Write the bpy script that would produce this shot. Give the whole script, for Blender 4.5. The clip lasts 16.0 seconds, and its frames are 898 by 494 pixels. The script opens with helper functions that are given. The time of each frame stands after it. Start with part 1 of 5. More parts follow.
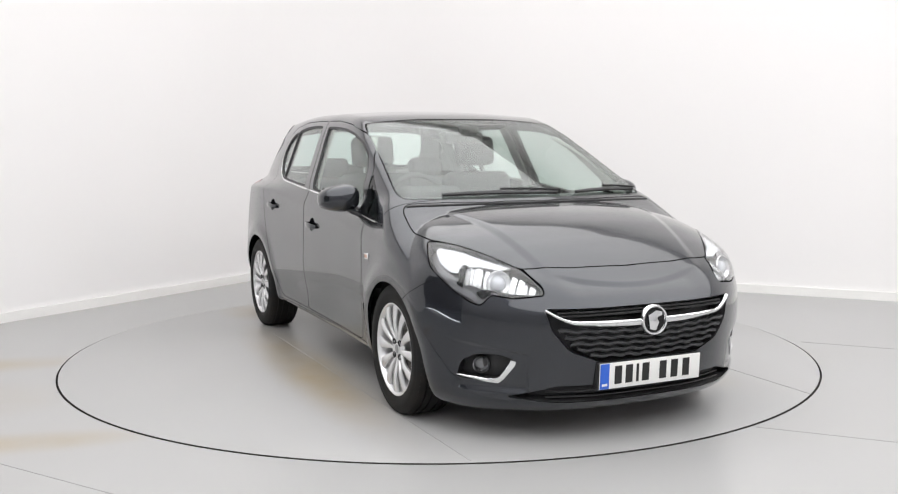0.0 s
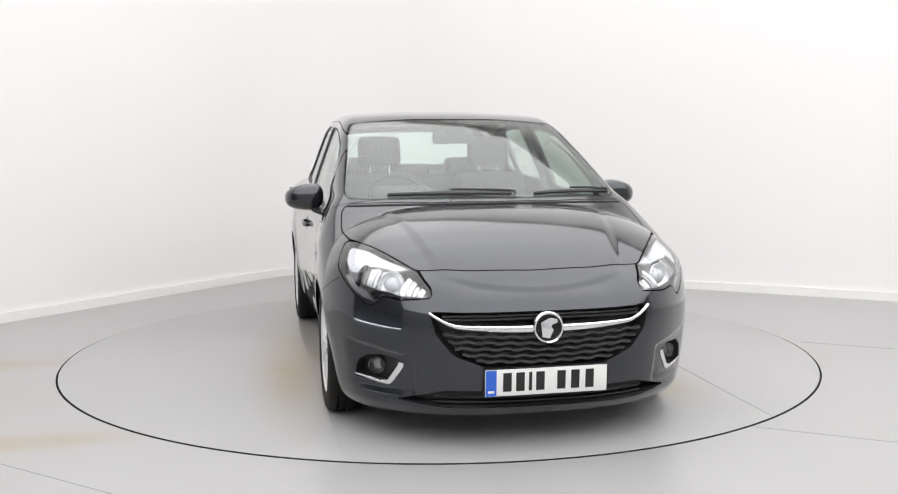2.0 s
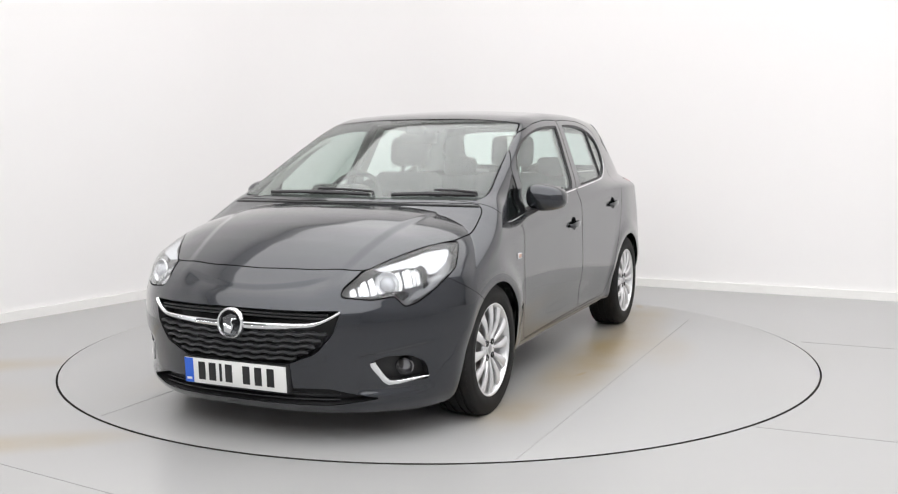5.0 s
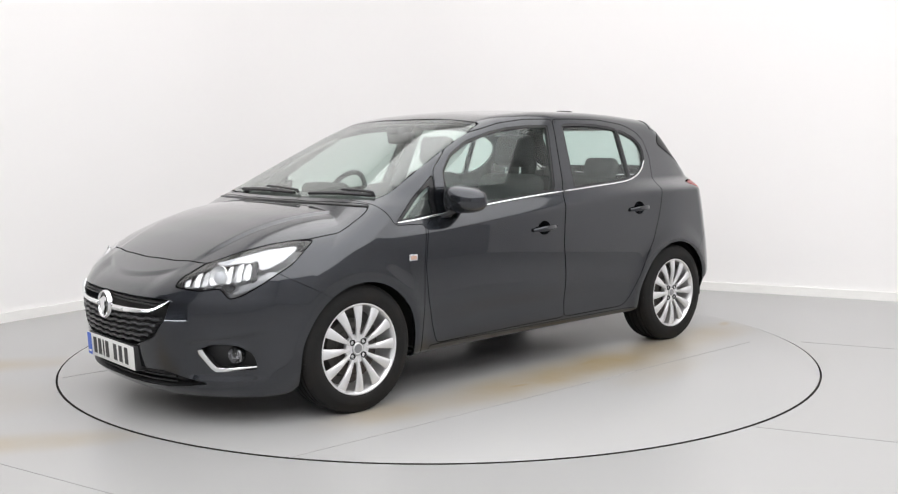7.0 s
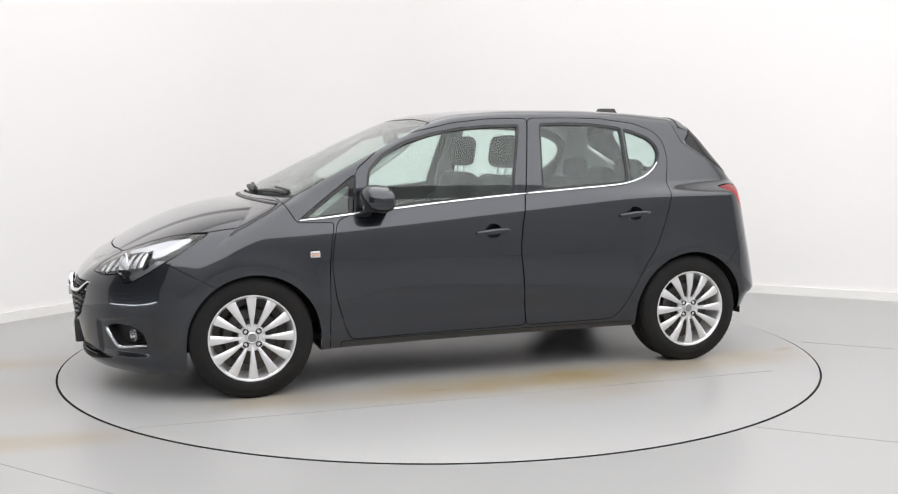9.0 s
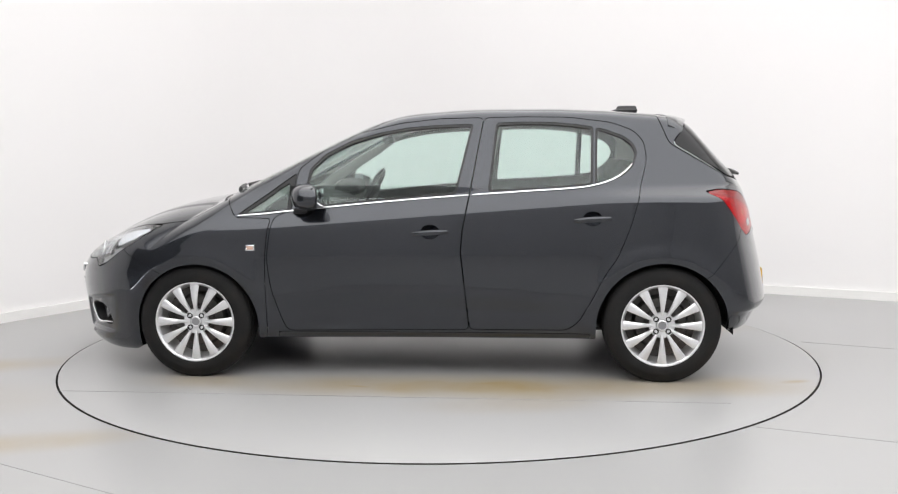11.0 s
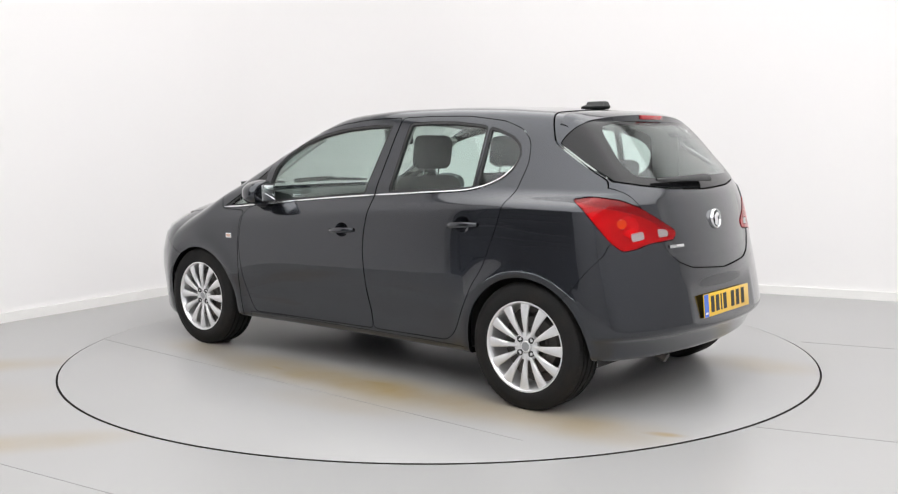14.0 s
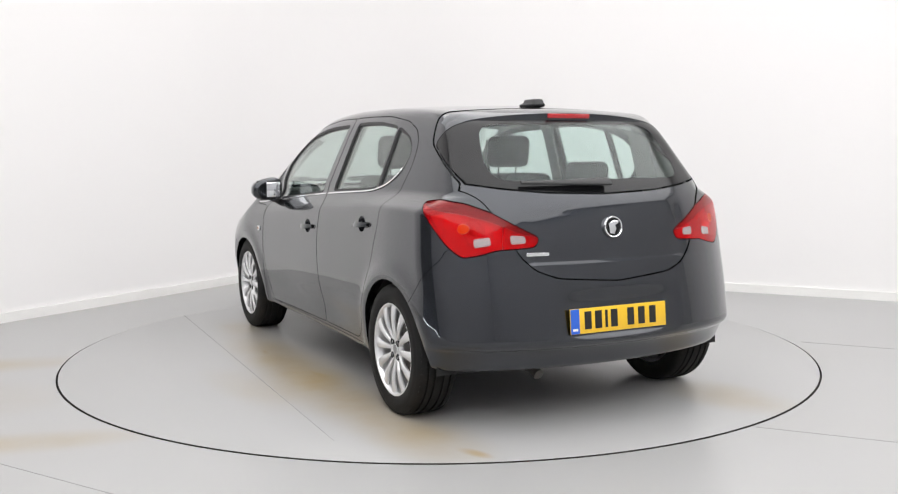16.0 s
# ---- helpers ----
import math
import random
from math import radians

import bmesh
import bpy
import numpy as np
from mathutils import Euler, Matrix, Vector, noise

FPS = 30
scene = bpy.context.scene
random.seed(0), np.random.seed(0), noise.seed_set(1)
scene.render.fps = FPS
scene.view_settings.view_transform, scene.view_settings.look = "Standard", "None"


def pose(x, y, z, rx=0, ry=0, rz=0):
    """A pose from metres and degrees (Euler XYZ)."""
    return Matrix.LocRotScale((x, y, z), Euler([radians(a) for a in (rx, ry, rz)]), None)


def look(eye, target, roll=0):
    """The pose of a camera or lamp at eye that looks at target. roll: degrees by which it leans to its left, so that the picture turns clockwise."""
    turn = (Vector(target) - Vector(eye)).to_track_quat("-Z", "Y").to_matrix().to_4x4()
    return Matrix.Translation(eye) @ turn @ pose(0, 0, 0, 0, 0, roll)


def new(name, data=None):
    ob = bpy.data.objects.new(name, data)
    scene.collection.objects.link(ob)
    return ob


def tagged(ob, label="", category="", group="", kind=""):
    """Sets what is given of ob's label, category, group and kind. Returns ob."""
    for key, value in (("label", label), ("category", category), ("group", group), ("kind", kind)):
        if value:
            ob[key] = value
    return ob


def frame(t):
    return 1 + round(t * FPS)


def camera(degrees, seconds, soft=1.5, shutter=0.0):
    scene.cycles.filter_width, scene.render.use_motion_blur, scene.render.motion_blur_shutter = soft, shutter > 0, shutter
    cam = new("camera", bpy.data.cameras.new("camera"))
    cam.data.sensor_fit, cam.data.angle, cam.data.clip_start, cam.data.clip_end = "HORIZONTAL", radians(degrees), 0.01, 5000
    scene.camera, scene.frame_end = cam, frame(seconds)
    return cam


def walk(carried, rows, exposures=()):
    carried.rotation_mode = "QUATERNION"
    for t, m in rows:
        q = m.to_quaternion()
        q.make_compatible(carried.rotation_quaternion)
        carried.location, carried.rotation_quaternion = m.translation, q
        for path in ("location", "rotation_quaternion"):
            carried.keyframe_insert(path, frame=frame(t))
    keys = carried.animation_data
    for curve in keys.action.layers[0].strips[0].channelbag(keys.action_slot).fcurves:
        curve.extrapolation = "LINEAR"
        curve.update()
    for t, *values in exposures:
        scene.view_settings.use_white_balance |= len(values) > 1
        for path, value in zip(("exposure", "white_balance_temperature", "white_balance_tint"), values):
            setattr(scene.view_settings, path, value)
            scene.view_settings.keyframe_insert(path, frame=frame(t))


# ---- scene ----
cam = camera(49.9, 16.0, soft=1.2)
EYE = (0.0, -5.946, 1.261)
AIM = (0.0588, 0.0, 0.6258)
VIEW = look(EYE, AIM, -0.258)
walk(cam, [(0.0, VIEW), (16.0, VIEW)])

# heading of the car on the turntable, seconds and degrees
HEADING = [(0.0, -65.5), (0.5, -66.3), (1.0, -68.85), (1.5, -72.8), (2.0, -78.7), (2.5, -84.55), (3.0, -90.8), (3.5, -96.7),
           (4.0, -102.9), (4.5, -108.75), (5.0, -114.95), (5.5, -120.85), (6.0, -126.75), (6.5, -132.6), (7.0, -138.4),
           (7.5, -144.25), (8.0, -150.1), (8.5, -155.85), (9.0, -161.6), (9.5, -167.4), (10.0, -173.15), (10.5, -178.95),
           (11.0, -184.7), (11.5, -190.4), (12.0, -196.3), (12.5, -202.2), (13.0, -208.3), (13.5, -214.15), (14.0, -220.2),
           (14.5, -225.98), (15.0, -232.05), (15.5, -237.8), (16.0, -243.85)]

# ---- light ----
scene.view_settings.exposure = 0.0
world = bpy.data.worlds.new("world")
scene.world = world
world.use_nodes = True
world.node_tree.nodes["Background"].inputs[0].default_value = (0.9, 0.93, 1.0, 1)
world.node_tree.nodes["Background"].inputs[1].default_value = 0.1
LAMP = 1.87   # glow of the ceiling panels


# ---- materials ----
def mat(name, color, rough=0.5, metal=0.0, coat=0.0, grain=0.0, scale=40.0, bump=0.0, stain=0.0, stain_scale=3.0, stain_color=None,
        spec=0.5, rough_var=0.0, coat_rough=0.03):
    """A surface with fine grain, broad stains and relief."""
    m = bpy.data.materials.new(name)
    m.use_nodes = True
    nt = m.node_tree
    p = nt.nodes["Principled BSDF"]
    p.inputs["Roughness"].default_value = rough
    p.inputs["Metallic"].default_value = metal
    p.inputs["Coat Weight"].default_value = coat
    p.inputs["Coat Roughness"].default_value = coat_rough
    p.inputs["Specular IOR Level"].default_value = spec
    p.inputs["Base Color"].default_value = (*color, 1)
    tc = nt.nodes.new("ShaderNodeTexCoord")
    last = None
    if grain or bump or rough_var:
        n = nt.nodes.new("ShaderNodeTexNoise")
        n.inputs["Scale"].default_value = scale
        n.inputs["Detail"].default_value = 4
        nt.links.new(tc.outputs["Object"], n.inputs["Vector"])
        if grain:
            mx = nt.nodes.new("ShaderNodeMixRGB")
            mx.inputs[1].default_value = (*[c * (1 - grain) for c in color], 1)
            mx.inputs[2].default_value = (*[min(1, c * (1 + grain)) for c in color], 1)
            nt.links.new(n.outputs["Fac"], mx.inputs[0])
            last = mx.outputs[0]
        if bump:
            b = nt.nodes.new("ShaderNodeBump")
            b.inputs["Strength"].default_value = bump
            b.inputs["Distance"].default_value = 0.002
            nt.links.new(n.outputs["Fac"], b.inputs["Height"])
            nt.links.new(b.outputs[0], p.inputs["Normal"])
        if rough_var:
            n2 = nt.nodes.new("ShaderNodeTexNoise")
            n2.inputs["Scale"].default_value = scale * 0.08
            n2.inputs["Detail"].default_value = 5
            nt.links.new(tc.outputs["Object"], n2.inputs["Vector"])
            mr = nt.nodes.new("ShaderNodeMapRange")
            mr.inputs[3].default_value = rough - rough_var
            mr.inputs[4].default_value = rough + rough_var
            nt.links.new(n2.outputs["Fac"], mr.inputs[0])
            nt.links.new(mr.outputs[0], p.inputs["Roughness"])
    if stain:
        n3 = nt.nodes.new("ShaderNodeTexNoise")
        n3.inputs["Scale"].default_value = stain_scale
        n3.inputs["Detail"].default_value = 6
        nt.links.new(tc.outputs["Object"], n3.inputs["Vector"])
        ramp = nt.nodes.new("ShaderNodeMapRange")
        ramp.inputs[1].default_value, ramp.inputs[2].default_value = 0.48, 0.75
        ramp.inputs[4].default_value = stain
        nt.links.new(n3.outputs["Fac"], ramp.inputs[0])
        mx = nt.nodes.new("ShaderNodeMixRGB")
        if last:
            nt.links.new(last, mx.inputs[1])
        else:
            mx.inputs[1].default_value = (*color, 1)
        mx.inputs[2].default_value = (*(stain_color or [c * 0.6 for c in color]), 1)
        nt.links.new(ramp.outputs[0], mx.inputs[0])
        last = mx.outputs[0]
    if last:
        nt.links.new(last, p.inputs["Base Color"])
    return m


def clear(name, tint, gloss=1.0, rough=0.0, base=0.045):
    """A thin clear sheet: tinted see-through with a mirror film."""
    m = bpy.data.materials.new(name)
    m.use_nodes = True
    nt = m.node_tree
    nt.nodes.remove(nt.nodes["Principled BSDF"])
    out = nt.nodes["Material Output"]
    tr = nt.nodes.new("ShaderNodeBsdfTransparent")
    tr.inputs[0].default_value = (*tint, 1)
    gl = nt.nodes.new("ShaderNodeBsdfGlossy")
    gl.inputs["Roughness"].default_value = rough
    gl.inputs[0].default_value = (gloss, gloss, gloss, 1)
    lw = nt.nodes.new("ShaderNodeLayerWeight")
    lw.inputs[0].default_value = 0.5
    pw = nt.nodes.new("ShaderNodeMath")
    pw.operation = "POWER"
    pw.inputs[1].default_value = 4.2
    nt.links.new(lw.outputs["Facing"], pw.inputs[0])
    mr = nt.nodes.new("ShaderNodeMapRange")
    mr.inputs[3].default_value, mr.inputs[4].default_value = base, 0.9
    nt.links.new(pw.outputs[0], mr.inputs[0])
    mx = nt.nodes.new("ShaderNodeMixShader")
    nt.links.new(mr.outputs[0], mx.inputs[0])
    nt.links.new(tr.outputs[0], mx.inputs[1])
    nt.links.new(gl.outputs[0], mx.inputs[2])
    nt.links.new(mx.outputs[0], out.inputs[0])
    return m


def lens_red(name, color, see=0.5):
    m = clear(name, color, base=0.02)
    nt = m.node_tree
    p = nt.nodes.new("ShaderNodeBsdfPrincipled")
    p.inputs["Base Color"].default_value = (color[0] * 0.75, color[1] * 0.5, color[2] * 0.5, 1)
    p.inputs["Roughness"].default_value = 0.1
    p.inputs["Specular IOR Level"].default_value = 0.35
    mx = nt.nodes.new("ShaderNodeMixShader")
    mx.inputs[0].default_value = 1 - see
    first = nt.nodes["Mix Shader"]
    nt.links.new(first.outputs[0], mx.inputs[1])
    nt.links.new(p.outputs[0], mx.inputs[2])
    nt.links.new(mx.outputs[0], nt.nodes["Material Output"].inputs[0])
    return m


def glow(name, color, strength):
    m = mat(name, color, 0.4)
    p = m.node_tree.nodes["Principled BSDF"]
    p.inputs["Emission Color"].default_value = (*color, 1)
    p.inputs["Emission Strength"].default_value = strength
    return m


PAINT = mat("grey_metallic_paint", (0.0262, 0.0292, 0.0365), 0.27, 0.85, 1.0, grain=0.22, scale=900, coat_rough=0.02, spec=0.3)
PAINT.node_tree.nodes["Principled BSDF"].inputs["Coat IOR"].default_value = 1.57
TRIM = mat("dark_trim", (0.035, 0.035, 0.036), 0.6, grain=0.2, scale=300, bump=0.15)
LINER = mat("pale_headlining", (0.42, 0.43, 0.41), 0.85, grain=0.12, scale=300, bump=0.2)
PLASTIC = mat("black_plastic", (0.018, 0.018, 0.019), 0.45, grain=0.25, scale=350, bump=0.2)
GLOSS_BLACK = mat("gloss_black", (0.009, 0.009, 0.010), 0.12, spec=0.35, grain=0.1, scale=120)
UNDER = mat("underbody_black", (0.012, 0.012, 0.012), 0.8, grain=0.3, scale=30, bump=0.4)
CHROME = mat("chrome", (0.86, 0.87, 0.88), 0.08, 1.0, grain=0.02, scale=60, rough_var=0.03)
ALLOY = mat("silver_alloy", (0.78, 0.78, 0.79), 0.34, 0.7, 0.5, grain=0.05, scale=400, rough_var=0.05)
STEEL = mat("brake_steel", (0.10, 0.095, 0.09), 0.45, 0.8, grain=0.2, scale=60, stain=0.4, stain_color=(0.16, 0.1, 0.07))
RUBBER = mat("tyre_rubber", (0.010, 0.0098, 0.0098), 0.7, spec=0.25, grain=0.3, scale=120, bump=0.4, stain=0.5, stain_scale=9, stain_color=(0.022, 0.017, 0.013))
GLASS = clear("green_glass", (0.885, 0.945, 0.925), base=0.036)
SCREEN = clear("windscreen_glass", (0.885, 0.925, 0.905), 0.9, base=0.045)
TAILGLASS = clear("rear_glass", (0.86, 0.92, 0.905), base=0.026)
LENS = clear("clear_lens", (0.97, 0.975, 0.98), base=0.025)
RED = lens_red("red_lens", (0.95, 0.002, 0.012), 0.78)
DEEP_RED = lens_red("dark_red_lens", (0.40, 0.002, 0.008), 0.6)
MID_RED = lens_red("mid_red_lens", (0.62, 0.002, 0.010), 0.7)
ORANGE = lens_red("orange_glint", (1.0, 0.13, 0.012), 0.5)
BOWL = mat("reflector_silver", (0.88, 0.885, 0.89), 0.2, 0.6, grain=0.06, scale=70)
AMBER = mat("amber_plastic", (0.55, 0.36, 0.28), 0.25, coat=0.6, grain=0.1, scale=150)
FABRIC = mat("seat_fabric", (0.05, 0.05, 0.052), 0.9, grain=0.35, scale=260, bump=0.5, stain=0.2)
DASH = mat("dashboard_plastic", (0.05, 0.05, 0.05), 0.6, grain=0.2, scale=350, bump=0.35)
PLATE_W = mat("white_plate", (0.82, 0.82, 0.8), 0.3, coat=0.4, grain=0.04, scale=200)
PLATE_Y = mat("yellow_plate", (0.85, 0.52, 0.02), 0.3, coat=0.4, grain=0.04, scale=200)
BLUE = mat("blue_band", (0.02, 0.12, 0.62), 0.3, coat=0.4, grain=0.08, scale=200)
INK = mat("black_ink", (0.012, 0.012, 0.012), 0.4, grain=0.2, scale=200)
WALL = mat("white_wall_paint", (0.868, 0.852, 0.848), 0.7, stain=0.05, stain_scale=0.5, stain_color=(0.85, 0.81, 0.79))
GREY_WALL = mat("unseen_wall_grey", (0.50, 0.50, 0.51), 0.7, grain=0.03, scale=20, stain=0.1, stain_scale=0.6)
SKIRT = mat("white_gloss_paint", (0.88, 0.87, 0.85), 0.35, grain=0.02, scale=20, stain=0.1, stain_scale=4)
CEIL = mat("ceiling_paint", (0.8, 0.8, 0.79), 0.8, grain=0.03, scale=8)
# near-black colour stands in for shade inside the turntable seam
GAP = mat("seam_shade", (0.02, 0.018, 0.014), 0.7, grain=0.4, scale=40)
DAY_GAP = glow("daylight_gap", (0.9, 0.95, 1.0), 14.0)
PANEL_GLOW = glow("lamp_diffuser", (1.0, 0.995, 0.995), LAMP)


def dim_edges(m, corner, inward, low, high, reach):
    """A lamp's glow faded by position along two walls, to soften its mirrored edge."""
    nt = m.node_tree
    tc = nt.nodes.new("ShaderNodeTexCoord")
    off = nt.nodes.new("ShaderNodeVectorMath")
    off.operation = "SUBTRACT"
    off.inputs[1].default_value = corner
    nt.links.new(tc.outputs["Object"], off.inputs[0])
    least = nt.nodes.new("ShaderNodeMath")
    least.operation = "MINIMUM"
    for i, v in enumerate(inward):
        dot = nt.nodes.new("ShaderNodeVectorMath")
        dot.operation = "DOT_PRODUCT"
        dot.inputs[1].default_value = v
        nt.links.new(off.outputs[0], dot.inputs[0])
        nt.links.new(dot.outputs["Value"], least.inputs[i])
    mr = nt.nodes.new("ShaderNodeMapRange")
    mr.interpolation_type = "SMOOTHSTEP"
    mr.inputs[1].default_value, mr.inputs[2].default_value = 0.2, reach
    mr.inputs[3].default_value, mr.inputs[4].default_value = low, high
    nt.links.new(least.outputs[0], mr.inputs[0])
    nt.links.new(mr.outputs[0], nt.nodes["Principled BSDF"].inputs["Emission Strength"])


def floor_paint(name, base, spots):
    """Worn grey floor paint: grain, dull patches, and brown tyre dirt in given patches (x, y, length, width, turn, strength)."""
    m = mat(name, base, 0.3, stain=0.08, stain_scale=0.7,
            stain_color=(base[0] * 0.8, base[1] * 0.76, base[2] * 0.66))
    nt = m.node_tree
    p = nt.nodes["Principled BSDF"]
    last = p.inputs["Base Color"].links[0].from_socket
    tc = nt.nodes.new("ShaderNodeTexCoord")
    no = nt.nodes.new("ShaderNodeTexNoise")
    no.inputs["Scale"].default_value = 2.6
    no.inputs["Detail"].default_value = 6
    nt.links.new(tc.outputs["Object"], no.inputs["Vector"])
    for x, y, lx, ly, turn, strength in spots:
        mp = nt.nodes.new("ShaderNodeMapping")
        mp.vector_type = "TEXTURE"
        mp.inputs["Location"].default_value = (x, y, 0)
        mp.inputs["Rotation"].default_value = (0, 0, radians(turn))
        mp.inputs["Scale"].default_value = (lx, ly, 1)
        nt.links.new(tc.outputs["Object"], mp.inputs[0])
        ln = nt.nodes.new("ShaderNodeVectorMath")
        ln.operation = "LENGTH"
        nt.links.new(mp.outputs[0], ln.inputs[0])
        mr = nt.nodes.new("ShaderNodeMapRange")
        mr.interpolation_type = "SMOOTHSTEP"
        mr.inputs[1].default_value, mr.inputs[2].default_value = 1.0, 0.1
        mr.inputs[4].default_value = strength * 2.0
        nt.links.new(ln.outputs["Value"], mr.inputs[0])
        mul = nt.nodes.new("ShaderNodeMath")
        mul.operation = "MULTIPLY"
        mul.use_clamp = True
        nt.links.new(mr.outputs[0], mul.inputs[0])
        nt.links.new(no.outputs["Fac"], mul.inputs[1])
        mx = nt.nodes.new("ShaderNodeMixRGB")
        nt.links.new(mul.outputs[0], mx.inputs[0])
        nt.links.new(last, mx.inputs[1])
        mx.inputs[2].default_value = (0.30, 0.228, 0.118, 1)
        last = mx.outputs[0]
    nt.links.new(last, p.inputs["Base Color"])
    return m


FLOOR_BASE = (0.352, 0.351, 0.349)
FLOOR = floor_paint("grey_floor_paint", FLOOR_BASE, [(-2.75, -0.5, 0.95, 0.26, 18, 0.6), (-1.85, -1.93, 0.75, 0.2, 14, 0.6), (-2.3, -1.2, 0.6, 0.5, 0, 0.15), (1.9, -0.2, 0.5, 0.6, 0, 0.08)])
TABLE = floor_paint("grey_turntable_paint", FLOOR_BASE, [(-0.3, 0.98, 2.0, 0.32, 1, 0.75), (-1.6, 0.88, 0.6, 0.3, 0, 0.45), (0.2, -0.92, 1.8, 0.28, -2, 0.6),
                                                        (1.2, 0.93, 0.5, 0.22, 0, 0.4), (-0.5, 1.3, 0.7, 0.25, 10, 0.25), (-0.35, 0.92, 0.13, 0.035, 8, 0.9), (0.35, 1.02, 0.09, 0.025, -10, 0.9), (-1.95, 0.8, 0.12, 0.05, 20, 0.9), (-1.75, -0.75, 0.5, 0.3, 10, 0.45), (1.5, 0.0, 0.5, 0.7, 0, 0.15)])


# ---- mesh helpers ----
def add(name, me, parent=None, label="", m=None):
    ob = new(name, me)
    ob.parent = parent
    if label:
        ob["label"] = label
    return ob


def part(name, bm, material, parent=None, label="", smooth=True):
    """Links a bmesh as one mesh object under a thing or a part."""
    me = bpy.data.meshes.new(name)
    bmesh.ops.recalc_face_normals(bm, faces=bm.faces)
    bm.to_mesh(me)
    bm.free()
    for mm in (material if isinstance(material, (list, tuple)) else [material]):
        me.materials.append(mm)
    if smooth:
        me.shade_smooth()
        me.set_sharp_from_angle(angle=radians(38))
    return add(name, me, parent, label)


def rbox(bm, size, m=None, bevel=0.0, seg=2):
    """A box with rounded edges, put at the pose m."""
    made = bmesh.ops.create_cube(bm, size=1.0)["verts"]
    bmesh.ops.scale(bm, vec=size, verts=made)
    if bevel:
        edges = list({e for v in made for e in v.link_edges})
        res = bmesh.ops.bevel(bm, geom=edges, offset=bevel, segments=seg, profile=0.5, affect="EDGES")
        made = list({v for f in res["faces"] for v in f.verts} | {v for v in made if v.is_valid})
    bmesh.ops.transform(bm, matrix=m or Matrix(), verts=made)
    return made


def lathe(bm, profile, seg=48, m=None, mi=0):
    """Turns a profile of (radius, height) round the y axis."""
    rings = []
    m = m or Matrix()
    for r, h in profile:
        if r < 1e-6:
            rings.append([bm.verts.new(m @ Vector((0, h, 0)))])
        else:
            rings.append([bm.verts.new(m @ Vector((r * math.cos(2 * math.pi * i / seg), h, r * math.sin(2 * math.pi * i / seg)))) for i in range(seg)])
    for a, b in zip(rings, rings[1:]):
        for i in range(seg):
            j = (i + 1) % seg
            q = [a[i % len(a)], a[j % len(a)], b[j % len(b)], b[i % len(b)]]
            u = []
            for v in q:
                if v not in u:
                    u.append(v)
            if len(u) > 2:
                f = bm.faces.new(u)
                f.material_index = mi


def sweep(bm, path, half, up=(0, 0, 1), n=8, power=2.0):
    """A bar along a path; half: (width, height) or one pair for each point, across and along 'up' (or one 'up' for each point)."""
    rings = []
    k = len(path)
    for i, p in enumerate(path):
        d = (Vector(path[min(i + 1, k - 1)]) - Vector(path[max(i - 1, 0)])).normalized()
        u0 = Vector(up[i]) if hasattr(up[0], "__len__") else Vector(up)
        side = d.cross(u0).normalized()
        u = side.cross(d).normalized()
        w, h = half[i] if hasattr(half[0], "__len__") else half
        ring = []
        for j in range(n):
            a = 2 * math.pi * (j + 0.5) / n
            c, s = math.cos(a), math.sin(a)
            c, s = math.copysign(abs(c) ** (2 / power), c), math.copysign(abs(s) ** (2 / power), s)
            ring.append(bm.verts.new(Vector(p) + side * (w * c) + u * (h * s)))
        rings.append(ring)
    for a, b in zip(rings, rings[1:]):
        for j in range(n):
            bm.faces.new((a[j], a[(j + 1) % n], b[(j + 1) % n], b[j]))
    bm.faces.new(rings[0][::-1])
    bm.faces.new(rings[-1])


def curve(*pts):
    """A smooth monotone curve through (x, y) points."""
    xs = np.array([p[0] for p in pts], float)
    ys = np.array([p[1] for p in pts], float)
    o = np.argsort(xs)
    xs, ys = xs[o], ys[o]
    d = np.diff(ys) / np.diff(xs)
    s = np.concatenate([[d[0]], np.where(d[:-1] * d[1:] > 0, 2 * d[:-1] * d[1:] / (d[:-1] + d[1:] + 1e-12), 0), [d[-1]]])

    def at(x):
        x = np.clip(x, xs[0], xs[-1])
        i = np.clip(np.searchsorted(xs, x) - 1, 0, len(xs) - 2)
        h = xs[i + 1] - xs[i]
        t = (x - xs[i]) / h
        return ((1 + 2 * t) * (1 - t) ** 2 * ys[i] + t * (1 - t) ** 2 * h * s[i] + t * t * (3 - 2 * t) * ys[i + 1] + t * t * (t - 1) * h * s[i + 1])
    return at


def smoothstep(a, b, x):
    t = np.clip((x - a) / (b - a), 0, 1)
    return t * t * (3 - 2 * t)


def smax(a, b, k):
    h = np.maximum(k - np.abs(a - b), 0) / k
    return np.maximum(a, b) + h * h * k / 4


# ---- the room ----
CORNER = Vector((-1.13, 4.0, 0))
LEFT = Vector((-0.549, -0.836, 0))
RIGHT = Vector((0.896, -0.444, 0))
TABLE_R = 2.222
FLOOR_Z = -0.004   # the turntable stands this much proud
HEIGHT = 4.4
# position fade in the glow keeps a hard ceiling edge out of reflections
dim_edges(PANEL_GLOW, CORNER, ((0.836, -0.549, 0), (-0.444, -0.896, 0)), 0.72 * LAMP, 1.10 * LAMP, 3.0)


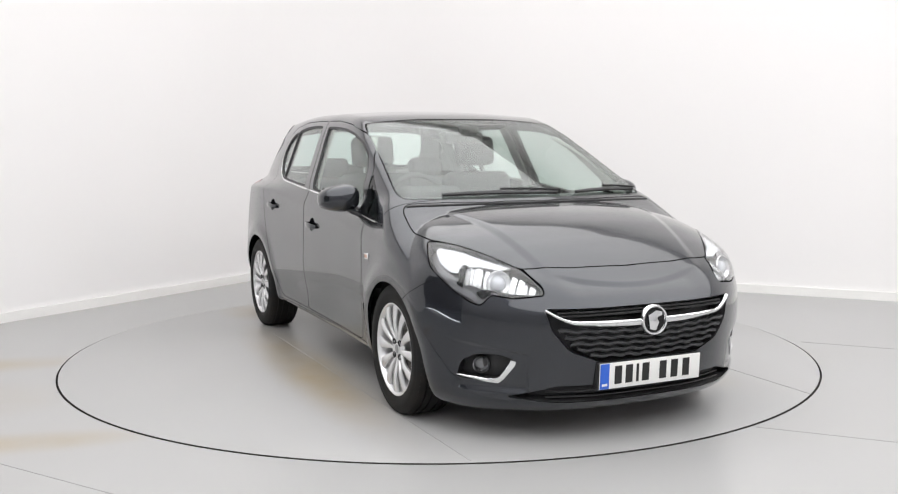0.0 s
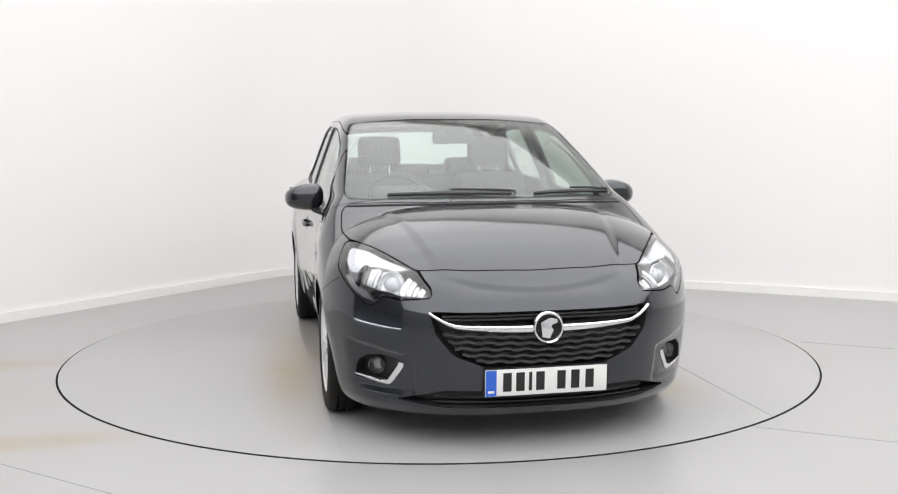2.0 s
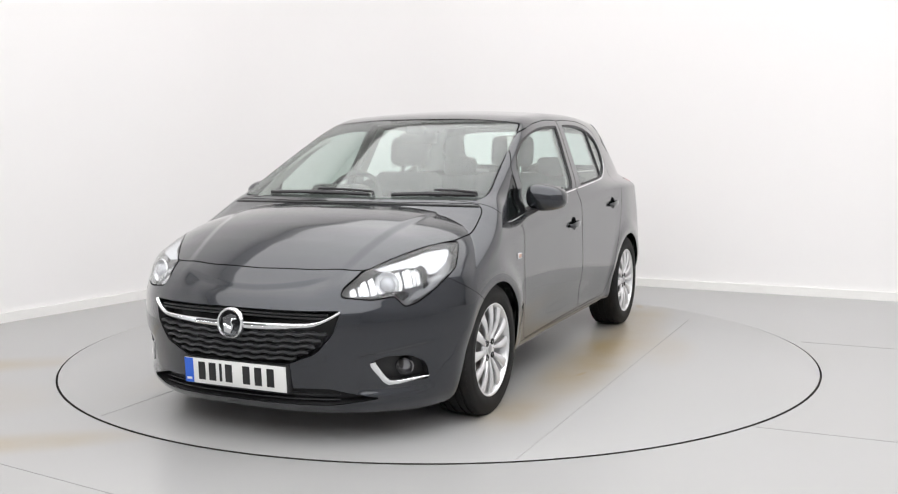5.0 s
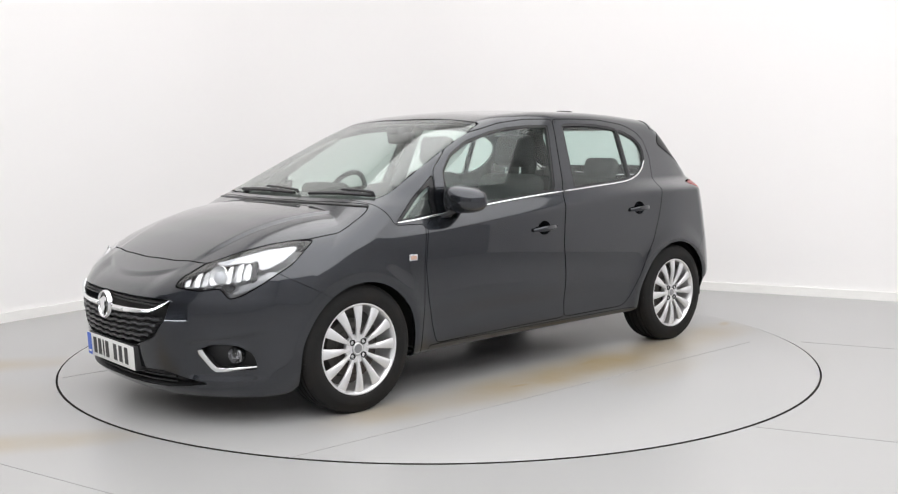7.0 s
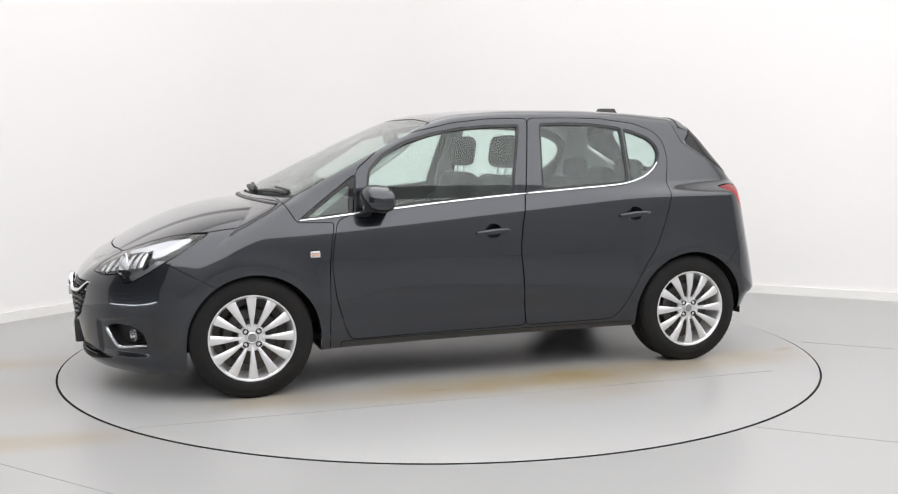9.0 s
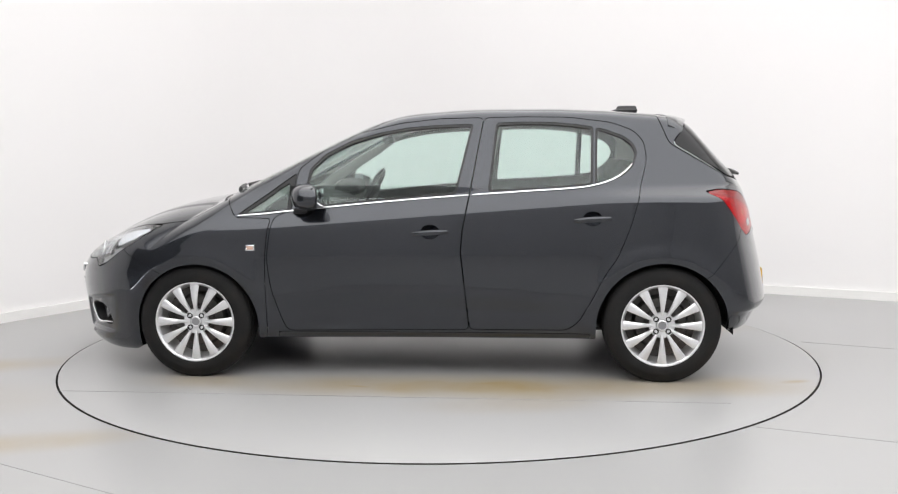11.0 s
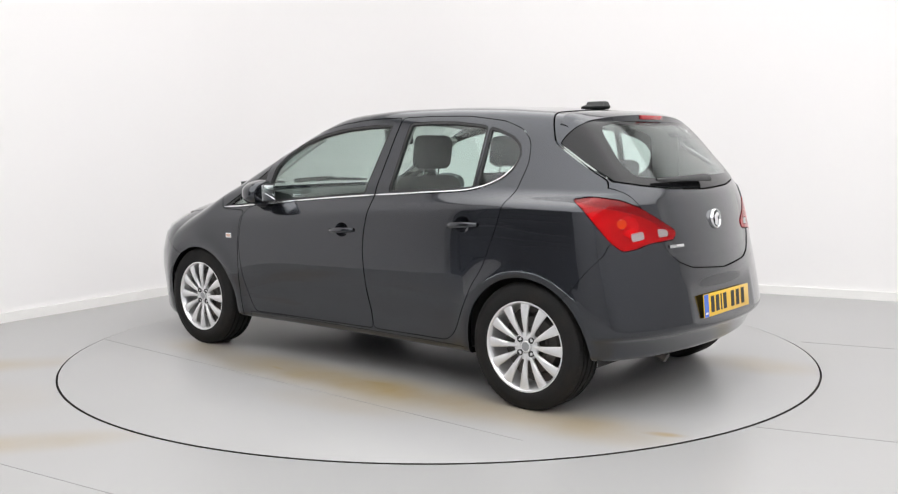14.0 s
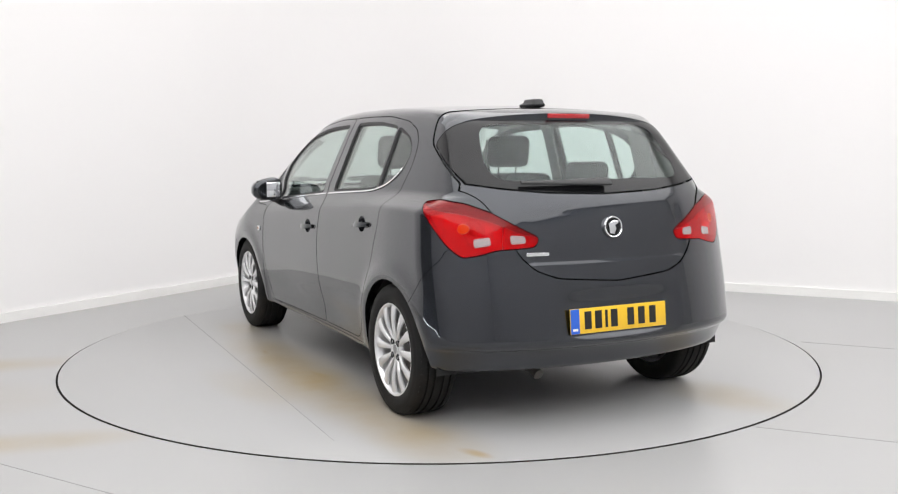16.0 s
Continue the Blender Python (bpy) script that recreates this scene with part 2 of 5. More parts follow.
def wall_run(name, points, height, thick, base, material, z0=FLOOR_Z):
    """A wall of even thickness along a line of points in plan; its thickness lies on the left of the line."""
    bm = bmesh.new()
    cols = []
    k = len(points)
    for i, p in enumerate(points):
        d = (points[min(i + 1, k - 1)] - points[max(i - 1, 0)]).normalized()
        nrm = Vector((-d.y, d.x, 0))
        a, b = p + nrm * base, p + nrm * (base + thick)
        cols.append([bm.verts.new((a.x, a.y, z0)), bm.verts.new((a.x, a.y, z0 + height)), bm.verts.new((b.x, b.y, z0 + height)), bm.verts.new((b.x, b.y, z0))])
    for c, d in zip(cols, cols[1:]):
        for j in range(4):
            bm.faces.new((c[j], c[(j + 1) % 4], d[(j + 1) % 4], d[j]))
    bm.faces.new(cols[0])
    bm.faces.new(cols[-1][::-1])
    return tagged(part(name, bm, material), kind="structure")


def room():
    r = 1.1
    a, b = CORNER + LEFT * r, CORNER + RIGHT * r
    arc = [(1 - t) ** 2 * a + 2 * t * (1 - t) * CORNER + t * t * b for t in [i / 20 for i in range(21)]]
    far_l, far_r = CORNER + LEFT * 13, CORNER + RIGHT * 12
    back = [far_l] + arc + [far_r]
    end = far_r + LEFT * 13
    tagged(wall_run("wall_back", back, HEIGHT, 0.2, 0.0, WALL), "white painted studio wall with a rounded corner", "wall")
    # unseen walls, coloured grey to darken what the car's sides mirror
    tagged(wall_run("wall_side", [far_r, end], HEIGHT, 0.2, 0.0, GREY_WALL), "plain unseen wall, grey to darken reflections", "wall")
    tagged(wall_run("wall_front", [end, far_l], HEIGHT, 0.2, 0.0, GREY_WALL), "plain unseen wall, grey to darken reflections", "wall")
    tagged(wall_run("baseboard", back, 0.072, 0.020, -0.022, SKIRT), "white painted skirting board along the wall", "skirting board")
    bm = bmesh.new()
    corners = [far_l, CORNER, far_r, end]
    lo = [bm.verts.new((p.x * 1.05, p.y * 1.05, HEIGHT)) for p in corners]
    hi = [bm.verts.new((p.x * 1.05, p.y * 1.05, HEIGHT + 0.2)) for p in corners]
    bm.faces.new(lo), bm.faces.new(hi)
    for i in range(4):
        bm.faces.new((lo[i], lo[(i + 1) % 4], hi[(i + 1) % 4], hi[i]))
    tagged(part("ceiling", bm, CEIL, smooth=False), "plain pale ceiling", "ceiling", kind="structure")
    # floor with a round opening for the turntable
    bm = bmesh.new()
    seg = 240
    inner, low, outer = [], [], []
    for i in range(seg):
        t = 2 * math.pi * i / seg
        c, s = math.cos(t), math.sin(t)
        q = 17 / max(abs(c), abs(s))
        inner.append(bm.verts.new(((TABLE_R + 0.011) * c, (TABLE_R + 0.011) * s, FLOOR_Z)))
        low.append(bm.verts.new(((TABLE_R + 0.011) * c, (TABLE_R + 0.011) * s, -0.05)))
        outer.append(bm.verts.new((q * c, q * s, FLOOR_Z)))
    for i in range(seg):
        j = (i + 1) % seg
        bm.faces.new((inner[i], inner[j], outer[j], outer[i]))
        bm.faces.new((low[i], low[j], inner[j], inner[i])).material_index = 1
    tagged(part("floor", bm, [FLOOR, GAP]), "grey painted studio floor with brown tyre dirt", "floor", kind="structure")
    bm = bmesh.new()
    lathe(bm, [(0, -0.06), (TABLE_R + 0.3, -0.06), (TABLE_R + 0.3, -0.045), (TABLE_R - 0.05, -0.045), (0, -0.045)], 96, pose(0, 0, 0, 90, 0, 0))
    tagged(part("turntable_pit", bm, GAP), "pit under the turntable seam, coloured dark for shade", "pit", kind="structure")
    # joints in the floor
    for p, q in (((-3.4, -1.17), (-0.3, -3.08)), ((1.4, -1.75), (4.6, -3.2)), ((2.3, 0.08), (5.0, -1.17))):
        bm = bmesh.new()
        d = Vector((q[0] - p[0], q[1] - p[1], 0))
        rbox(bm, (d.length, 0.005, 0.002), pose((p[0] + q[0]) / 2, (p[1] + q[1]) / 2, FLOOR_Z + 0.0005, 0, 0, math.degrees(math.atan2(d.y, d.x))))
        tagged(part("floor_joint", bm, mat_joint), "thin grey joint in the floor", "joint", kind="structure")


def ceiling_light():
    """One unseen luminous ceiling, added for even light: a thin frame and a glowing stretched diffuser that follows the
    walls.
    """
    def slab(inset, z0, z1, material, name, parent=None, label=""):
        bm = bmesh.new()
        pts = []
        for p, q in ((0.3 + inset, 0.3 + inset), (0.3 + inset, 11.7 - inset), (12.7 - inset, 11.7 - inset), (12.7 - inset, 0.3 + inset)):
            pts.append(CORNER + LEFT * p + RIGHT * q)
        lo = [bm.verts.new((p.x, p.y, z0)) for p in pts]
        hi = [bm.verts.new((p.x, p.y, z1)) for p in pts]
        bm.faces.new(lo), bm.faces.new(hi[::-1])
        for i in range(4):
            bm.faces.new((lo[i], hi[i], hi[(i + 1) % 4], lo[(i + 1) % 4]))
        return part(name, bm, material, parent, label, smooth=False)
    ob = tagged(slab(0.0, HEIGHT - 0.06, HEIGHT - 0.003, SKIRT, "ceiling_light"), "large white luminous ceiling light, lit", "ceiling light")
    slab(0.04, HEIGHT - 0.07, HEIGHT - 0.062, PANEL_GLOW, "diffuser", ob, "glowing white stretched diffuser, glow faded along two walls")


mat_joint = mat("floor_joint_filler", (0.339, 0.337, 0.333), 0.5, grain=0.2, scale=20)
room()
ceiling_light()


def turntable():
    bm = bmesh.new()
    lathe(bm, [(0, -0.04), (TABLE_R, -0.04), (TABLE_R, -0.001)], 240, pose(0, 0, 0, 90, 0, 0), 1)
    lathe(bm, [(TABLE_R, -0.001), (TABLE_R - 0.002, 0.0), (0, 0.0)], 240, pose(0, 0, 0, 90, 0, 0))
    bmesh.ops.remove_doubles(bm, verts=bm.verts, dist=0.0001)
    ob = tagged(part("turntable", bm, [TABLE, GAP]), "round grey painted turntable set nearly flush in the floor", "turntable")
    for x, y, l, a in ((0.18, 1.225, 3.4, -1), (0.6, -0.815, 2.9, 0.5)):
        bm = bmesh.new()
        rbox(bm, (l, 0.004, 0.002), pose(x, y, 0.0005, 0, 0, a))
        part("joint", bm, mat_joint, ob, "thin grey joint line")
    return ob


def roller_door():
    """A dark roller door standing slantwise beside the camera, with daylight under its foot rail."""
    a, b = Vector((-4.88, -1.98, 0)), Vector((-3.42, -4.28, 0))
    wide = (b - a).length
    mid = (a + b) / 2
    place = pose(mid.x, mid.y, 0, 0, 0, math.degrees(math.atan2(b.y - a.y, b.x - a.x)))
    bm = bmesh.new()
    rbox(bm, (wide, 0.05, 0.08), place @ pose(0, 0, 0.075), 0.004)
    ob = tagged(part("roller_door", bm, DOOR_GREY), "dark grey slatted roller door, nearly closed", "door", kind="structure")
    bm = bmesh.new()
    rbox(bm, (wide, 0.03, 0.118), Matrix(), 0.01)
    first = part("slat", bm, DOOR_GREY, ob)
    first.matrix_basis = place @ pose(0, 0, 0.175)
    for i in range(1, 22):
        add("slat", first.data, ob).matrix_basis = place @ pose(0, 0, 0.175 + 0.122 * i)
    for x in (-wide / 2 - 0.05, wide / 2 + 0.05):
        bm = bmesh.new()
        rbox(bm, (0.09, 0.09, 2.95), place @ pose(x, 0, 1.475), 0.006)
        part("guide_post", bm, DOOR_GREY, ob, "dark steel guide post")
    bm = bmesh.new()
    rbox(bm, (wide, 0.012, 0.030), place @ pose(0, 0, 0.017))
    part("gap", bm, DAY_GAP, ob, "bright daylight under the door")


DOOR_GREY = mat("door_grey", (0.09, 0.09, 0.095), 0.5, grain=0.1, scale=30, stain=0.2)
disc = turntable()
roller_door()


# ---- the car: x forward, y to its left, origin on the ground midway between the axles ----
PLAN = curve((-2.0, 0.79), (-1.75, 0.83), (-1.5, 0.85), (-1.25, 0.858), (-0.9, 0.848), (-0.4, 0.84), (0.2, 0.838), (0.7, 0.845), (1.0, 0.855),
             (1.25, 0.864), (1.5, 0.858), (1.75, 0.84), (2.2, 0.79))
LOWER = curve((0.1, -0.10), (0.2, -0.055), (0.27, -0.036), (0.36, -0.022), (0.48, -0.004), (0.6, 0.0), (0.75, -0.003), (0.88, -0.012), (1.1, -0.03))
GREEN = curve((-1.9, -0.20), (-1.75, -0.15), (-1.6, -0.088), (-1.4, -0.055), (-1.15, -0.034), (-0.8, -0.012), (-0.24, 0.0), (0.3, -0.004), (0.6, -0.015),
              (0.85, -0.032), (1.1, -0.055))
HOOD = curve((2.16, 0.53), (2.10, 0.615), (2.05, 0.66), (1.98, 0.704), (1.90, 0.756), (1.8, 0.815), (1.7, 0.866), (1.55, 0.927), (1.4, 0.967), (1.25, 0.99),
             (1.12, 1.0), (1.0, 1.005), (0.6, 1.01), (-1.7, 1.0), (-1.9, 0.99))
ROOF = curve((0.5, 1.378), (0.35, 1.424), (0.2, 1.455), (0.0, 1.479), (-0.3, 1.495), (-0.6, 1.496), (-0.9, 1.487), (-1.15, 1.470), (-1.3, 1.456), (-1.5, 1.430))
TAIL = curve((0.12, 1.70), (0.17, 1.78), (0.22, 1.815), (0.30, 1.845), (0.365, 1.885), (0.385, 1.912), (0.41, 1.922), (0.46, 1.914), (0.55, 1.897), (0.65, 1.876),
             (0.75, 1.853), (0.85, 1.832), (0.93, 1.812), (1.0, 1.788), (1.06, 1.752), (1.2, 1.628), (1.3, 1.538), (1.39, 1.455), (1.5, 1.33))
NOSE = curve((0.10, 1.97), (0.15, 2.045), (0.19, 2.078), (0.24, 2.085), (0.30, 2.095), (0.38, 2.105), (0.48, 2.115), (0.56, 2.11), (0.61, 2.095), (0.68, 2.075), (0.8, 2.03), (1.0, 1.96))
BELLY = curve((2.2, 0.13), (1.75, 0.128), (1.62, 0.135), (1.50, 0.20), (0.9, 0.21), (0.0, 0.217), (-0.95, 0.22), (-1.5, 0.275), (-1.7, 0.27), (-2.0, 0.265))
WHEELS = ((1.256, 0.30), (-1.256, 0.30))


def half_width(x, z):
    crease = 0.886 - 0.078 * np.clip(x, -1.3, 1.2)
    d = z - crease
    fade = smoothstep(1.35, 0.7, x)
    soft = 0.5 * (d + np.sqrt(d * d + 0.00035))
    low = PLAN(x) + LOWER(z) - soft * (0.20 + 0.26 * fade)
    # hollow along the foot of the doors, flares round the wheels
    low = low - 0.011 * np.exp(-((z - 0.39 - 0.05 * x) / 0.11) ** 2) * smoothstep(0.98, 0.35, x) * smoothstep(-0.98, -0.35, x)
    for wx, wz in WHEELS:
        r = np.sqrt((x - wx) ** 2 + (z - wz) ** 2)
        low = low + 0.009 * np.exp(-((r - 0.37) / 0.055) ** 2)
    green = 0.786 - 0.383 * (z - 1.005) + GREEN(x) - 0.05 * np.maximum(z - 1.3, 0)
    s = smoothstep(0.955, 1.05, z)
    return low * (1 - s) + green * s


def body(p):
    """Below zero inside the body."""
    x, a, z = p[..., 0], np.abs(p[..., 1]), p[..., 2]
    side = a - half_width(x, z)
    ridge = 0.40 + 0.16 * (1.85 - x) / 0.8
    hood = HOOD(x) - 0.03 * (a / 0.6) ** 2 - 0.05 * (a / 0.75) ** 6 - 0.007 * smoothstep(-0.014, 0.035, a - ridge) * smoothstep(2.0, 1.75, x)
    hood = hood - 0.009 * smoothstep(-0.012, 0.012, x - (2.005 - 0.62 * a * a)) * smoothstep(0.40, 0.26, a)
    screen = 1.003 + 0.480 * (1.190 - (x + 0.20 * a * a)) + 0.030 * np.maximum(1.185 - x, 0) * np.maximum(x - 0.30, 0) - 0.02 * a * a
    roof = ROOF(x) - 0.022 * (a / 0.55) ** 2
    cabin = -smax(-screen, -roof, 0.05)
    top = (z - np.maximum(hood, cabin)) * 0.9
    lip = 0.018 * np.exp(-((z - 0.645) / 0.012) ** 2) * smoothstep(0.5, 0.2, a)
    # hollow with a hard upper edge round the fog lamps, folded corner below the headlights
    u = a - x
    hollow = smoothstep(-1.47, -1.42, u) * smoothstep(-0.90, -1.06, u) * smoothstep(0.215, 0.25, z) * smoothstep(0.425, 0.405, z - 0.10 * (u + 1.2))
    front = x - (NOSE(z) - 0.764 * a ** 2.92 - lip * 0.25 - 0.014 * hollow)
    plate = smoothstep(0.39, 0.315, a) * smoothstep(0.395, 0.43, z) * smoothstep(0.64, 0.555, z)
    rear = (-x) - (TAIL(z) - 0.24 * a * a * (1 - 0.75 * plate) - 0.22 * a ** 6 - 0.022 * plate - 0.003 * smoothstep(0.732, 0.752, z) * smoothstep(0.47, 0.40, a) * smoothstep(1.03, 0.95, z))
    steep = np.where(z > 1.03, 0.8, 1.0)
    rear = rear * steep
    k = 0.05 + 0.07 * smoothstep(0.9, 1.3, x)
    f = smax(side, top, k)
    f = smax(f, smax(front, top, 0.05), 0.10)
    f = smax(f, rear, 0.07)
    return smax(f, BELLY(x) - z, 0.03)


def root(start, end):
    """Where the lines from inside points to outside points leave the body."""
    lo, hi = np.zeros(len(start)), np.ones(len(start))
    for _ in range(26):
        mid = (lo + hi) / 2
        inside = body(start + (end - start) * mid[:, None]) < 0
        lo, hi = np.where(inside, mid, lo), np.where(inside, hi, mid)
    return start + (end - start) * hi[:, None]


def slope(p):
    e = 0.004
    g = np.stack([body(p + np.eye(3)[i] * e) - body(p - np.eye(3)[i] * e) for i in range(3)], -1)
    return g / np.maximum(np.linalg.norm(g, axis=-1, keepdims=True), 1e-9)


def on_side(x, z, s=1):
    return on_side_many([x], [z], s)[0]


def on_side_many(xs, zs, s=1):
    xs, zs = np.array(xs, float), np.array(zs, float)
    p = root(np.stack([xs, 0 * xs, zs], -1), np.stack([xs, 0 * xs + 1.3 * s, zs], -1))
    return [(Vector(a), Vector(b)) for a, b in zip(p, slope(p))]


def on_front(y, z):
    return on_front_many([y], [z])[0]


def on_front_many(ys, zs):
    ys, zs = np.array(ys, float), np.array(zs, float)
    p = root(np.stack([np.where(zs > 0.95, -0.2, 1.0), ys, zs], -1), np.stack([0 * ys + 2.6, ys, zs], -1))
    return [(Vector(a), Vector(b)) for a, b in zip(p, slope(p))]


def on_rear(y, z):
    p = root(np.array([[-0.9, y, z]]), np.array([[-2.6, y, z]]))
    return Vector(p[0]), Vector(slope(p)[0])


def on_top(x, y):
    return on_top_many([x], [y])[0]


def on_top_many(xs, ys):
    xs, ys = np.array(xs, float), np.array(ys, float)
    p = root(np.stack([xs, ys, 0 * xs + 0.5], -1), np.stack([xs, ys, 0 * xs + 1.9], -1))
    return [(Vector(a), Vector(b)) for a, b in zip(p, slope(p))]


def shell_mesh():
    """The whole skin as fine triangles."""
    lo, hi = np.array([-2.2, -1.05, 0.0]), np.array([2.4, 1.05, 1.75])
    n = (300, 128, 112)
    V, T, base = [], [], 0
    for ax in range(3):
        u, v = [i for i in range(3) if i != ax]
        for end in (0, 1):
            gu, gv = np.meshgrid(np.linspace(lo[u], hi[u], n[u] + 1), np.linspace(lo[v], hi[v], n[v] + 1), indexing="ij")
            p = np.zeros(gu.shape + (3,))
            p[..., u], p[..., v], p[..., ax] = gu, gv, (hi if end else lo)[ax]
            p = p.reshape(-1, 3)
            idx = np.arange(len(p)).reshape(gu.shape) + base
            q = np.stack([idx[:-1, :-1], idx[1:, :-1], idx[1:, 1:], idx[:-1, 1:]], -1).reshape(-1, 4)
            flip = (ax != 1) ^ (end == 0)
            if not flip:
                q = q[:, ::-1]
            T.append(q[:, [0, 1, 2]]), T.append(q[:, [0, 2, 3]])
            V.append(p)
            base += len(p)
    V, T = np.concatenate(V), np.concatenate(T)
    core = np.stack([np.clip(V[:, 0] * 0.82, -1.3, 1.72), V[:, 1] * 0.35, np.where(V[:, 0] > 0.9, 0.48, 0.62) + 0 * V[:, 2]], -1)
    core[:, 2] = 0.48 + 0.2 * smoothstep(1.5, 0.3, V[:, 0]) + 0.28 * (V[:, 2] - 0.875) * 0.5
    P = root(core, V)
    # weld the seams of the six sheets
    key = np.round(P, 5)
    _, first, back = np.unique(key, axis=0, return_index=True, return_inverse=True)
    P, T = P[first], back.reshape(-1)[T]
    T = T[(T[:, 0] != T[:, 1]) & (T[:, 1] != T[:, 2]) & (T[:, 0] != T[:, 2])]
    return {"V": P, "N": slope(P), "T": T}


def clip(me, f):
    """The part of a triangle mesh on which f is below zero."""
    V, N, T = me["V"], me["N"], me["T"]
    neg = f < 0
    cnt = neg[T].sum(1)
    whole = T[cnt == 3]
    out = [whole]
    n = len(V)

    def turn(tris, lone):
        k = np.argmax(neg[tris] == lone, 1)
        return np.stack([tris[np.arange(len(tris)), (k + i) % 3] for i in range(3)], 1)
    one, two = turn(T[cnt == 1], True), turn(T[cnt == 2], False)
    e = np.concatenate([one[:, [0, 1]], one[:, [0, 2]], two[:, [0, 1]], two[:, [0, 2]]])
    if len(e):
        se = np.sort(e, 1)
        uniq, inv = np.unique(se[:, 0].astype(np.int64) * n + se[:, 1], return_inverse=True)
        a, b = uniq // n, uniq % n
        t = (f[a] / (f[a] - f[b]))[:, None]
        V = np.concatenate([V, V[a] + (V[b] - V[a]) * t])
        nn = N[a] + (N[b] - N[a]) * t
        N = np.concatenate([N, nn / np.maximum(np.linalg.norm(nn, axis=1, keepdims=True), 1e-9)])
        inv = inv.reshape(-1) + n
        k, m = len(one), len(two)
        out.append(np.stack([one[:, 0], inv[:k], inv[k:2 * k]], 1))
        p, q = inv[2 * k:2 * k + m], inv[2 * k + m:]
        out.append(np.stack([p, two[:, 1], two[:, 2]], 1))
        out.append(np.stack([p, two[:, 2], q], 1))
    T = np.concatenate(out)
    used, back = np.unique(T, return_inverse=True)
    return {"V": V[used], "N": N[used], "T": back.reshape(-1, 3)}


def rounded(points, r, steps=5):
    """A closed outline with its corners rounded by about r."""
    out = []
    k = len(points)
    for i in range(k):
        p, a, b = (np.array(points[j % k], float) for j in (i, i - 1, i + 1))
        da, db = np.linalg.norm(a - p), np.linalg.norm(b - p)
        pa, pb = p + (a - p) / da * min(r, da * 0.45), p + (b - p) / db * min(r, db * 0.45)
        for t in np.linspace(0, 1, steps):
            out.append((1 - t) ** 2 * pa + 2 * t * (1 - t) * p + t * t * pb)
    return np.array(out)


def outside(poly, u, v):
    """Signed distance from a closed outline, below zero within."""
    f = np.full(len(u), 0.5)
    lo, hi = poly.min(0) - 0.06, poly.max(0) + 0.06
    sel = np.where((u > lo[0]) & (u < hi[0]) & (v > lo[1]) & (v < hi[1]))[0]
    q = np.stack([u[sel], v[sel]], 1)
    d = np.full(len(q), 9.0)
    inn = np.zeros(len(q), bool)
    for a, b in zip(poly, np.roll(poly, -1, 0)):
        e = b - a
        w = q - a
        t = np.clip(w @ e / max(e @ e, 1e-12), 0, 1)
        d = np.minimum(d, np.hypot(*(w - t[:, None] * e).T))
        if abs(e[1]) > 1e-12:
            cross = ((a[1] <= q[:, 1]) != (b[1] <= q[:, 1])) & (q[:, 0] < a[0] + (q[:, 1] - a[1]) / e[1] * e[0])
            inn ^= cross
    f[sel] = np.where(inn, -d, d)
    return f


def view(me, how, s=1):
    """The plane coordinates of a mesh seen from one side, and the depth by which it must face that side."""
    x, y, z = me["V"].T
    y = y * s
    return {"side": (x, z, y - 0.2), "both": (x, z, 1 + 0 * x), "front": (y, z, x - 0.25), "rear": (y, z, -x - 0.9), "top": (x, y, z - 0.55),
            "front_corner": (y - x, z, np.minimum(x - 1.0, y - 0.1)), "rear_corner": (y + x, z, np.minimum(-x - 1.0, y - 0.1))}[how]


def take(me, how, points, r=0.02, gap=0.005, s=1, also=None):
    """Cuts a panel out of the skin: the panel, and what is left, with a gap between the two. also: an outline from the side that bounds it too."""
    u, v, depth = view(me, how, s)
    f = np.maximum(outside(rounded(points, r), u, v), -depth)
    if also:
        u, v, depth = view(me, "both", s)
        f = np.maximum(f, outside(rounded(also, r), u, v))
    return clip(me, f + gap / 2), clip(me, -f + gap / 2)


